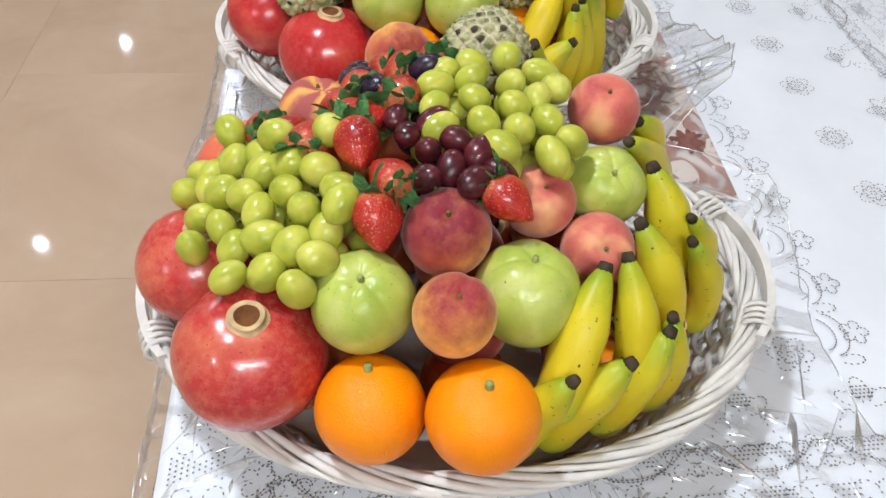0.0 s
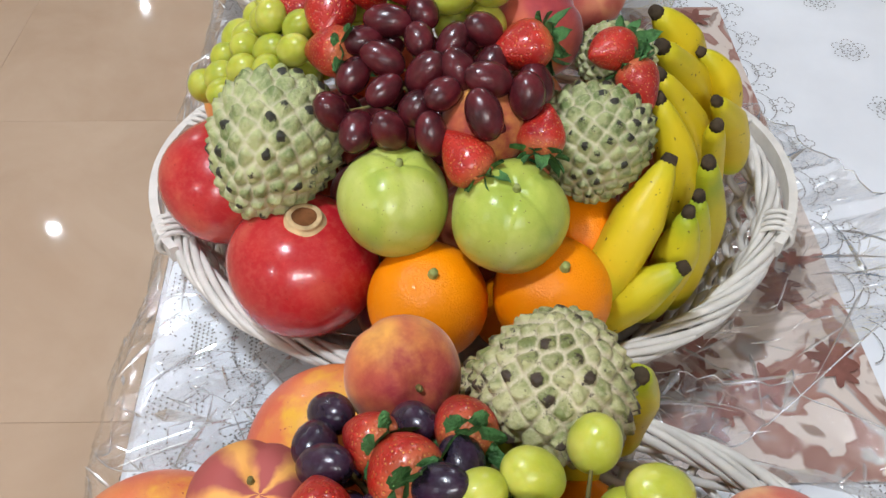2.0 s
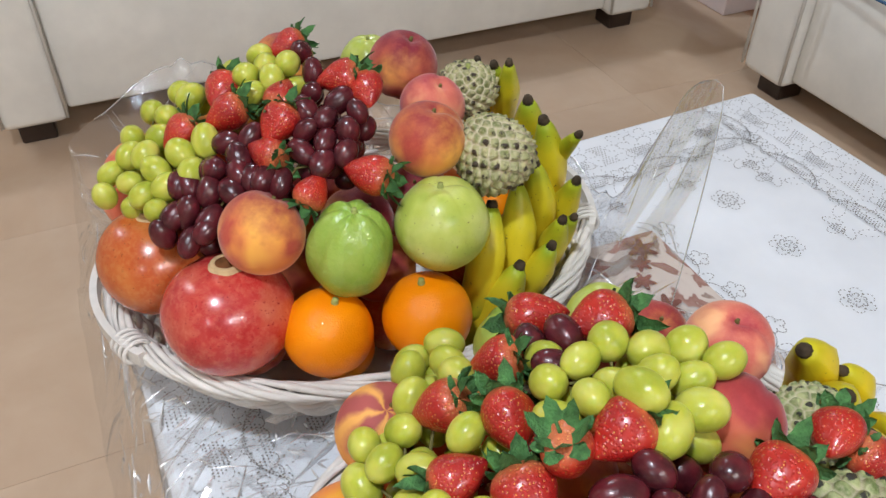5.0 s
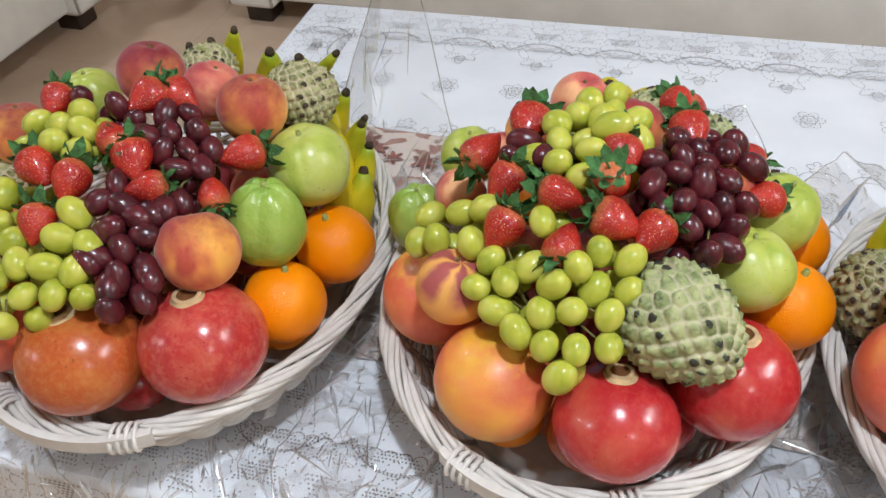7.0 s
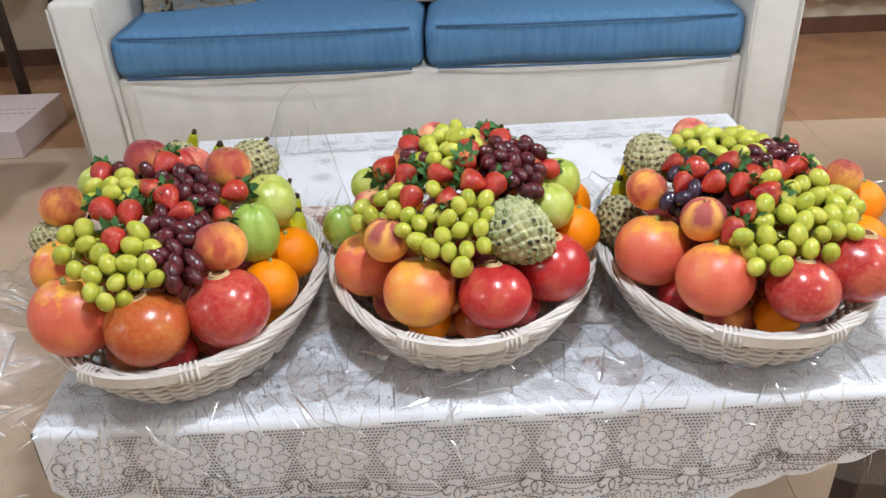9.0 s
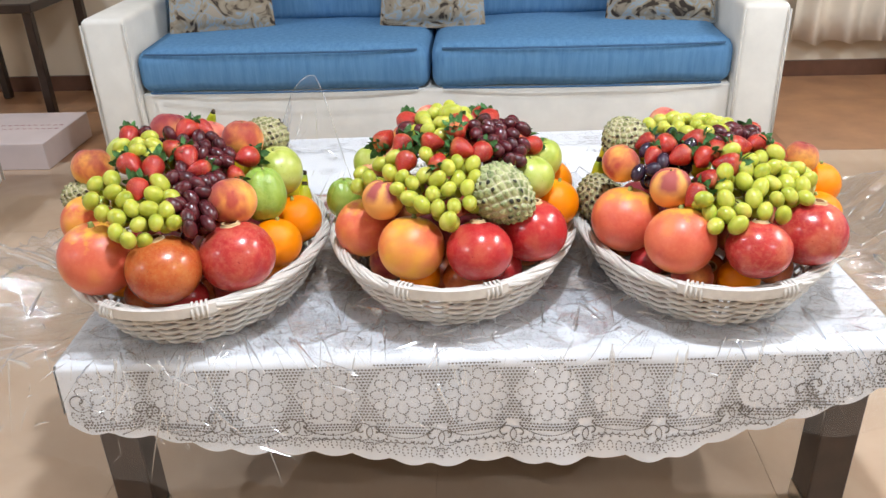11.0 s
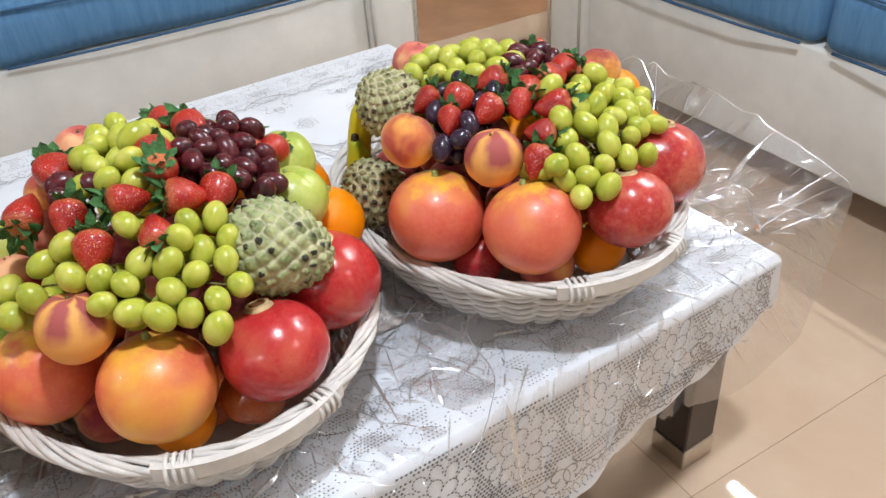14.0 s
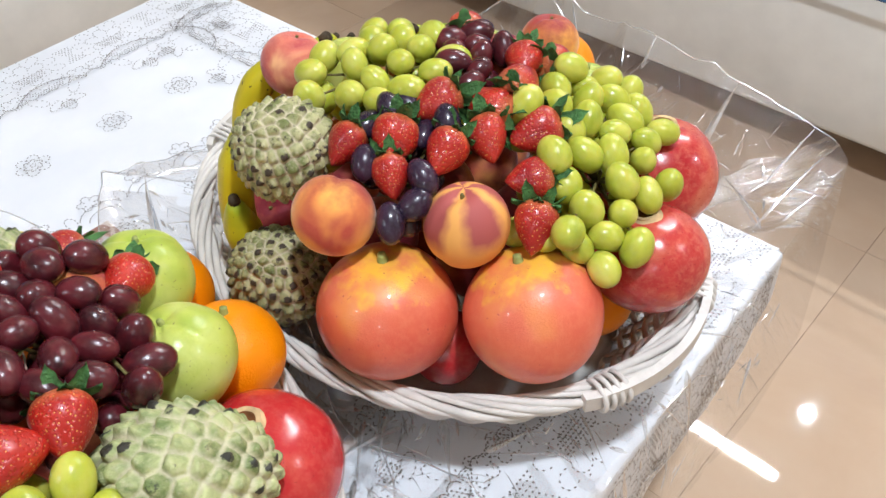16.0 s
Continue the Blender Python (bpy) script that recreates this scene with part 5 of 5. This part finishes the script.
# lower layers that carry the heap: added filler, mostly dark kinds to deepen the shade in gaps
for key in "RML":
    cx, cy = CENTRE[key]
    rf = random.Random(ord(key))
    for ring_n, (n, sx, sy, z, r) in enumerate(((7, 0.1, 0.15, 0.513, 0.042), (1, 0, 0, 0.513, 0.045), (6, 0.08, 0.11, 0.572, 0.04), (1, 0, 0, 0.58, 0.045))):
        for i in range(n):
            a = 2 * math.pi * (i + 0.5 * ring_n) / n
            fruit("dark_peach" if ring_n > 1 else "russet", cx + sx * math.cos(a), cy + sy * math.sin(a), z, r, (rf.uniform(-1, 1), rf.uniform(-1, 1), 1))
    for i in range(12):
        a = 2 * math.pi * (i + 0.3) / 12
        fruit(("russet", "orange", "dark_peach", "pomegranate")[(i * 3 + ord(key)) % 4], cx + 0.152 * math.cos(a), cy + 0.2 * math.sin(a), 0.532, 0.037, (rf.uniform(-1, 1), rf.uniform(-1, 1), 1))
strawberry("R", 0.328, -0.022, 0.722, (-0.91, -0.14, -0.39))
strawberry("R", 0.332, -0.073, 0.712, (-0.57, -0.69, -0.45))
strawberry("R", 0.354, -0.055, 0.726, (-0.80, -0.46, -0.39))
strawberry("R", 0.375, -0.094, 0.721, (-0.92, -0.22, -0.32))
strawberry("R", 0.407, -0.056, 0.738, (-0.96, 0.26, -0.11))
strawberry("R", 0.437, -0.09, 0.733, (-0.01, 0.97, 0.24))
strawberry("R", 0.413, -0.11, 0.724, (-0.55, -0.75, -0.37))
strawberry("R", 0.448, -0.133, 0.72, (-0.94, 0.33, 0.03))
strawberry("R", 0.412, -0.156, 0.704, (-0.83, 0.55, 0.08))
strawberry("R", 0.386, -0.184, 0.683, (-0.73, -0.43, -0.53))
strawberry("R", 0.537, 0.026, 0.725, (0.73, 0.65, -0.18))
strawberry("R", 0.513, -0.068, 0.734, (-0.83, -0.55, 0.01))
strawberry("R", 0.478, -0.092, 0.736, (0.99, 0.12, -0.08))
strawberry("R", 0.549, -0.077, 0.718, (0.93, 0.10, -0.36))
strawberry("M", -0.116, -0.001, 0.761, (-0.07, -1.00, -0.04))
strawberry("M", -0.157, -0.026, 0.738, (0.52, 0.75, 0.41))
strawberry("M", -0.121, -0.081, 0.747, (-0.43, -0.78, -0.45))
strawberry("M", -0.112, -0.129, 0.73, (-0.38, -0.75, -0.54))
strawberry("M", -0.062, -0.101, 0.757, (0.97, -0.25, -0.00))
strawberry("M", -0.017, -0.05, 0.772, (0.16, -0.96, -0.23))
strawberry("M", -0.01, -0.117, 0.75, (0.95, -0.17, -0.26))
strawberry("M", 0.023, -0.116, 0.742, (-0.43, -0.86, -0.27))
strawberry("M", -0.051, -0.143, 0.737, (0.17, 0.85, 0.49))
strawberry("M", 0.109, -0.01, 0.717, (-0.65, -0.61, 0.46))
strawberry("M", 0.095, 0.036, 0.724, (-0.83, 0.18, 0.53))
strawberry("M", 0.041, 0.028, 0.757, (0.32, -0.95, -0.04))
strawberry("M", 0.025, 0.097, 0.743, (0.56, -0.82, 0.11))
strawberry("M", 0.041, 0.122, 0.723, (0.71, 0.43, -0.56))
strawberry("M", -0.02, -0.084, 0.768, (0.15, 0.3, -0.9))
strawberry("L", -0.613, -0.093, 0.775, (0.23, -0.96, -0.18))
strawberry("L", -0.518, -0.063, 0.775, (-0.31, -0.94, -0.12))
strawberry("L", -0.492, -0.044, 0.77, (0.91, -0.18, -0.38))
strawberry("L", -0.542, -0.182, 0.746, (0.11, -0.92, -0.37))
strawberry("L", -0.581, -0.176, 0.752, (0.76, -0.61, -0.24))
strawberry("L", -0.554, -0.23, 0.728, (0.26, -0.85, -0.45))
strawberry("L", -0.526, -0.123, 0.763, (-0.77, 0.54, 0.34))
strawberry("L", -0.495, -0.138, 0.75, (0.53, -0.74, -0.42))
strawberry("L", -0.473, -0.157, 0.735, (-0.80, -0.60, 0.09))
strawberry("L", -0.418, -0.129, 0.715, (-0.46, 0.71, 0.53))
strawberry("L", -0.411, -0.073, 0.725, (-0.60, -0.78, 0.16))
bunch("R", "green", [(392, -199, 682), (435, -156, 712), (453, -124, 725), (474, -171, 705), (489, -123, 722), (501, -153, 711), (519, -105, 722), (489, -188, 696), (512, -173, 700), (525, -134, 712), (517, -203, 685), (536, -167, 698), (557, -143, 700), (565, -121, 703), (568, -160, 690), (563, -192, 679), (585, -135, 692), (483, -208, 686), (548, -111, 712), (469, -147, 716), (543, -191, 685), (432, -227, 667), (405, -215, 669), (412, -237, 656), (442, -242, 659), (453, -224, 673), (431, -206, 681), (488, -223, 674), (520, -230, 668), (542, -97, 720), (435, -172, 700)])
bunch("R", "green", [(380, -16, 740), (368, 9, 739), (346, 43, 733), (437, -28, 744), (426, 6, 745), (401, 41, 741), (458, 11, 742), (434, 42, 741), (419, 59, 739), (461, 40, 738), (450, 70, 734), (395, 80, 734), (463, 83, 728), (485, 66, 728), (462, -25, 742), (303, 12, 720), (374, 72, 733), (391, 4, 741), (487, 22, 739), (399, -26, 741)])
bunch("R", "red", [(466, -53, 740), (490, -28, 738), (476, -18, 741), (494, 6, 737), (517, -36, 732), (517, -3, 731), (507, -18, 734), (511, 16, 731), (460, -28, 744), (447, -60, 740)])
bunch("R", "black", [(370, -44, 732), (372, -65, 728), (394, -65, 734), (305, -97, 693), (333, -102, 703), (390, -45, 736), (358, -94, 716), (331, -41, 720), (353, -30, 729)])
bunch("M", "green", [(-196, -87, 696), (-157, -102, 719), (-131, -108, 732), (-201, -114, 681), (-171, -134, 695), (-139, -143, 710), (-112, -155, 716), (-115, -176, 701), (-92, -174, 710), (-77, -169, 716), (-94, -193, 694), (-79, -202, 691), (-52, -188, 706), (-51, -172, 719), (-33, -188, 708), (-26, -162, 726), (-18, -146, 735), (-16, -177, 714), (7, -165, 719), (6, -150, 729), (-6, -189, 705), (-61, -127, 745), (-50, -217, 683), (-18, -215, 685), (-5, -206, 691), (-32, -233, 669)])
bunch("M", "green", [(-70, -66, 768), (-76, -37, 771), (-49, -36, 774), (-32, -57, 771), (-71, -14, 774), (-42, -7, 777), (-56, 5, 775), (-57, 23, 773), (-39, 10, 775), (-37, 41, 771), (-13, 2, 774), (-14, -18, 774), (-86, -52, 767), (-31, -26, 777), (-47, -73, 767)])
bunch("M", "red", [(15, -70, 762), (30, -45, 762), (40, -20, 759), (30, -1, 764), (42, -77, 750), (51, -95, 740), (66, -72, 738), (59, -41, 748), (61, -9, 749), (56, 13, 750), (27, -89, 752), (88, -90, 719), (73, -110, 723), (90, -66, 724), (82, -48, 733), (80, 20, 736), (67, 35, 741), (76, 2, 740), (10, -45, 768), (81, -27, 740), (105, -28, 724), (94, -1, 733)])
bunch("M", "red", [(-120, -61, 754), (-114, -36, 761), (-88, -56, 766)])
bunch("L", "green", [(-629, -213, 734), (-588, -239, 726), (-628, -248, 718), (-558, -241, 723), (-526, -233, 722), (-570, -278, 705), (-598, -276, 707), (-554, -259, 714), (-528, -262, 708), (-501, -258, 702), (-533, -289, 693), (-567, -308, 687), (-548, -317, 679), (-513, -282, 692), (-523, -209, 732), (-607, -207, 739), (-505, -233, 716), (-487, -271, 689)])
bunch("L", "green", [(-611, -124, 768), (-578, -135, 766), (-571, -118, 771), (-545, -123, 767), (-607, -156, 759), (-556, -150, 760), (-578, -152, 761)])
bunch("L", "red", [(-493, -108, 758), (-477, -117, 749), (-489, -73, 764), (-467, -68, 757), (-455, -80, 749), (-457, -101, 745), (-440, -88, 739), (-453, -124, 737), (-439, -111, 733), (-504, -190, 734), (-483, -180, 730), (-462, -175, 723), (-491, -213, 719), (-467, -216, 708), (-453, -197, 710), (-489, -237, 708), (-463, -246, 692), (-443, -228, 691), (-437, -251, 676), (-460, -273, 676), (-437, -156, 717), (-495, -165, 741), (-479, -92, 757)])
bunch("L", "red", [(-585, -84, 778), (-540, -85, 775), (-515, -95, 767), (-492, -246, 707), (-471, -220, 710), (-466, -257, 690), (-436, -233, 686), (-483, -211, 719), (-468, -189, 722), (-449, -168, 721)])
banana("R", (0.571, 0.099, 0.681), (0.643, 0.065, 0.616), 0.021)
banana("R", (0.558, 0.122, 0.678), (0.609, 0.133, 0.603), 0.018)
banana("R", (0.526, 0.139, 0.685), (0.551, 0.173, 0.609), 0.019)
banana("R", (0.465, 0.162, 0.694), (0.494, 0.189, 0.617), 0.021)
banana("R", (0.444, 0.142, 0.709), (0.361, 0.216, 0.6), 0.016)
banana("R", (0.499, 0.193, 0.666), (0.469, 0.233, 0.575), 0.014)
banana("R", (0.52, 0.19, 0.658), (0.51, 0.227, 0.571), 0.015)
banana("R", (0.588, 0.159, 0.639), (0.607, 0.191, 0.556), 0.016)
banana("R", (0.6, 0.153, 0.635), (0.643, 0.142, 0.567), 0.019)
banana("R", (0.629, 0.114, 0.635), (0.665, 0.081, 0.586), 0.019)
banana("R", (0.648, 0.065, 0.641), (0.678, 0.043, 0.589), 0.017)
banana("R", (0.408, 0.159, 0.704), (0.359, 0.196, 0.636), 0.017)
banana("R", (0.296, 0.078, 0.716), (0.262, 0.092, 0.63), 0.017)
banana("R", (0.258, 0.064, 0.655), (0.238, 0.08, 0.58), 0.018)
banana("M", (0.087, 0.142, 0.684), (0.141, 0.098, 0.613), 0.023)
banana("M", (0.146, 0.152, 0.628), (0.165, 0.107, 0.574), 0.019)
banana("M", (0.046, 0.138, 0.711), (0.06, 0.175, 0.612), 0.017)
banana("M", (0.024, 0.141, 0.718), (0.003, 0.202, 0.605), 0.018)
banana("M", (-0.007, 0.148, 0.723), (-0.062, 0.219, 0.603), 0.021)
banana("M", (-0.055, 0.153, 0.723), (-0.063, 0.196, 0.668), 0.020)
banana("M", (0.071, 0.181, 0.668), (0.051, 0.244, 0.521), 0.019)
banana("M", (0.098, 0.17, 0.657), (0.106, 0.205, 0.537), 0.016)
banana("M", (0.113, 0.159, 0.654), (0.117, 0.155, 0.587), 0.017)
banana("M", (0.035, 0.194, 0.676), (-0.035, 0.282, 0.501), 0.018)
banana("M", (0.01, 0.199, 0.681), (-0.036, 0.258, 0.59), 0.016)
banana("M", (-0.045, 0.197, 0.69), (-0.041, 0.235, 0.647), 0.015)
banana("L", (-0.391, 0.057, 0.659), (-0.363, 0.031, 0.572), 0.025)
banana("L", (-0.406, 0.096, 0.668), (-0.379, 0.079, 0.571), 0.023)
banana("L", (-0.420, 0.124, 0.678), (-0.421, 0.134, 0.581), 0.020)
banana("L", (-0.448, 0.148, 0.712), (-0.458, 0.168, 0.61), 0.023)
banana("L", (-0.492, 0.152, 0.714), (-0.515, 0.165, 0.63), 0.021)
banana("L", (-0.535, 0.148, 0.742), (-0.57, 0.16, 0.65), 0.015)
banana("L", (-0.605, 0.142, 0.714), (-0.63, 0.16, 0.63), 0.016)
banana("L", (-0.575, 0.15, 0.72), (-0.595, 0.175, 0.62), 0.018)
banana("L", (-0.406, 0.167, 0.714), (-0.547, 0.231, 0.552), 0.012)
banana("L", (-0.401, 0.169, 0.655), (-0.447, 0.192, 0.545), 0.018)
banana("L", (-0.368, 0.134, 0.633), (-0.397, 0.156, 0.533), 0.017)
banana("L", (-0.370, 0.150, 0.631), (-0.419, 0.180, 0.532), 0.013)
banana("L", (-0.350, 0.111, 0.617), (-0.367, 0.102, 0.538), 0.018)
banana("L", (-0.341, 0.067, 0.610), (-0.346, 0.044, 0.540), 0.020)


# ---- cellophane wraps ----
UNTURN = TURN.inverted()


def film_sheet(key, seed, east, west, front, back, peaks=(), folds_n=46):
    """A clear sheet that comes out from under the basket and stands up round it in stiff pleats."""
    cx, cy = CENTRE[key]
    rs = np.random.RandomState(seed)
    nt_, nr = 420, 26
    ang = np.arange(nt_) * 2 * np.pi / nt_
    wide = sum(rs.randn() * np.cos(k * ang + rs.rand() * 6.28) / k ** 0.6 for k in range(1, 9)) * 0.45
    folds = [(rs.rand() * 2 * np.pi, 0.01 + 0.04 * rs.rand(), 0.2 + 0.9 * rs.rand(), rs.randn() * 0.22, 0.2 + 0.5 * rs.rand()) for _ in range(60)]
    tall = np.zeros(nt_)
    for at_, w, h in peaks:
        d = np.abs((ang - at_ + np.pi) % (2 * np.pi) - np.pi)
        tall = tall + h * np.exp(-(d / w) ** 2)
    grid = np.zeros((nr + 1, nt_, 3))
    for j in range(nr + 1):
        s = j / nr
        pleat = np.zeros(nt_)
        for c0, w, h, lean, start in folds:
            d = np.abs((ang - c0 - lean * s + np.pi) % (2 * np.pi) - np.pi)
            pleat = np.maximum(pleat, h * np.clip(1 - d / w, 0, 1) * min(1, max(0, s - start * 0.6) * 3))
        for i in range(nt_):
            a = ang[i]
            c, q = math.cos(a), math.sin(a)
            hx, hy = (east if c > 0 else west), (back if q > 0 else front)
            out = min(1 / max(abs(c) / hx, abs(q) / hy), 1.18 / math.hypot(c / hx, q / hy)) * (1 + 0.09 * wide[i])
            r0 = 1 / math.hypot(c / (BX + 0.004), q / (BY + 0.004))
            r = r0 + (out - r0) * s
            x, y = cx + r * c, cy + r * q
            stand = 0.004 + tall[i] * s ** 2.2 + 0.05 * s * s * max(0, 0.4 + wide[i]) + 0.016 * s ** 0.6 * pleat[i]
            stand += 0.010 * s * noise.noise(Vector((x * 11, y * 11, seed))) + 0.004 * noise.noise(Vector((x * 35, y * 35, seed)))
            z = BASE_Z + 0.004 + max(0.0, stand)
            flat = UNTURN @ Vector((x, y, 0))
            over = CY0 - 0.014 - flat.y
            if over > 0:
                z -= over * (1.25 + 0.6 * wide[i])
                y += over * 0.62
            beyond = flat.x - CX1 - 0.015
            if beyond > 0:
                z -= 0.35 * beyond * (0.8 + 0.5 * wide[i])
            grid[j, i] = (x, y, z)
    ob = thing("cellophane_wrap", "clear crumpled cellophane sheet spread round the fruit basket", "cellophane", "cellophane wraps")
    panels = 6
    for k in range(panels):
        i0, i1 = nt_ * k // panels, nt_ * (k + 1) // panels
        cols = [i % nt_ for i in range(i0, i1 + 1)]
        n = len(cols)
        verts = [grid[j, i] for j in range(nr + 1) for i in cols]
        faces = [(j * n + i, j * n + i + 1, (j + 1) * n + i + 1, (j + 1) * n + i) for j in range(nr) for i in range(n - 1)]
        me = mesh_of("film_panel", verts, faces, M_FILM)
        at = me.attributes.new("pleat", "FLOAT_VECTOR", "POINT")
        at.data.foreach_set("vector", [w for j in range(nr + 1) for i in range(i0, i1 + 1) for w in (i * 20 / nt_, j / nr, seed)])
        part("film_panel", me, ob).visible_shadow = False
    # sharp folds: narrow doubled ridges, most running outwards, some across; the finest are one mesh; their white
    # colour paints the film's glints
    fine_v, fine_f = [], []
    for k in range(folds_n + 900):
        small = k >= folds_n
        i0, j0 = rs.randint(nt_), 2 + int((nr - 5) * (rs.rand() ** 1.6 if small else rs.rand()))
        reach = 0.12 + 0.22 * rs.rand() if small else 1.0
        di, dj = (rs.randn() * 7 * reach, rs.uniform(4, 13) * reach) if rs.rand() < 0.7 else (rs.choice((-1, 1)) * (8 + 12 * rs.rand()) * reach, rs.uniform(-3, 4) * reach)
        p0 = grid[j0, i0]
        p1 = grid[min(nr, max(1, int(round(j0 + dj)))), int(round(i0 + di)) % nt_]
        if np.linalg.norm(p1 - p0) < 0.005 or (min(p0[2], p1[2]) < TZ - 0.14 and k % 3):
            continue
        w = (0.0006 + 0.0022 * rs.rand() ** 2) if small else (0.0012 + 0.006 * rs.rand() ** 2)
        lift = min(0.012, 0.08 * np.linalg.norm(p1 - p0)) * rs.rand()
        side = np.cross(p1 - p0, (0, 0, 1))
        side = side / (np.linalg.norm(side) + 1e-9)
        tip = rs.uniform(-0.9, 0.9)
        verts, faces = [], []
        for u in np.linspace(0, 1, 4 if small else 7):
            c = p0 + (p1 - p0) * u + np.array([0, 0, 0.0015 + lift * 4 * u * (1 - u)])
            half = w * max(0.06, min(1.0, 8 * u) * (1 - u)) if not small else w * max(0.1, 1 - abs(2 * u - 1))
            verts += [c - side * half + np.array([0, 0, half * tip]), c + np.array([0, 0, half * 0.7]), c + side * half - np.array([0, 0, half * tip])]
        for q in range(3 if small else 6):
            for e in range(2):
                a = q * 3 + e
                faces.append((a, a + 3, a + 4, a + 1))
        if small:
            fine_f += [tuple(i + len(fine_v) for i in fc) for fc in faces]
            fine_v += verts
        else:
            part("sharp_fold", mesh_of("sharp_fold", verts, faces, M_FOLD, False), ob, "shiny doubled fold of the film, whitened to paint a glint").visible_shadow = False
    creases = part("fine_creases", mesh_of("fine_creases", fine_v, fine_f, M_FOLD, False), ob, "many small creases whitened to paint glints")
    creases.visible_shadow = False
    tagged(creases, kind="stuff")
    # the raised outer edge
    for k in range(12):
        pts = [tuple(grid[nr, (k * 35 + i) % nt_]) for i in range(0, 37, 2)]
        if min(p[2] for p in pts) < TZ - 0.04:
            continue
        v, f = tube(pts, 0.0008, 5)
        part("sheet_edge", mesh_of("sheet_edge", v, f, M_FOLD), ob, "thin shiny cut edge").visible_shadow = False
    return ob


film_sheet("R", 3, 0.46, 0.30, 0.39, 0.42, ((-0.4, 0.3, 0.07), (0.05, 0.3, 0.12), (0.45, 0.22, 0.1), (2.2, 0.3, 0.05)), 120)
film_sheet("M", 8, 0.27, 0.27, 0.46, 0.40, ((1.2, 0.25, 0.1),), 150)
film_sheet("L", 15, 0.30, 0.43, 0.47, 0.36, ((1.15, 0.26, 0.3), (3.4, 0.3, 0.1)), 160)

# ---- floor tiles ----
STEP = 0.71
tile_me = mesh_bm("floor_tile", rbox(STEP - 0.0007, STEP - 0.0007, 0.006, 0.0004, 1, (0, 0, -0.006)), M_TILE)
tile_dark = mesh_bm("floor_tile", rbox(STEP - 0.0007, STEP - 0.0007, 0.006, 0.0004, 1, (0, 0, -0.006)), M_TILE_D)
ix0, ix1 = int(math.floor((X0 + 0.18) / STEP)), int(math.ceil((X1 + 0.18) / STEP))
for i in range(ix0 + 1, ix1):
    for j in range(-7, 5):
        x, y = -0.435 + i * STEP, 0.77 + STEP * j
        if X0 + 0.3 <= x <= X1 - 0.3 and Y0 + 0.3 <= y <= Y1 + 0.02:
            t = part("tile", tile_dark if y > 2.0 else tile_me, floor)
            t.location = (x - floor.location.x, y - floor.location.y, -floor.location.z)
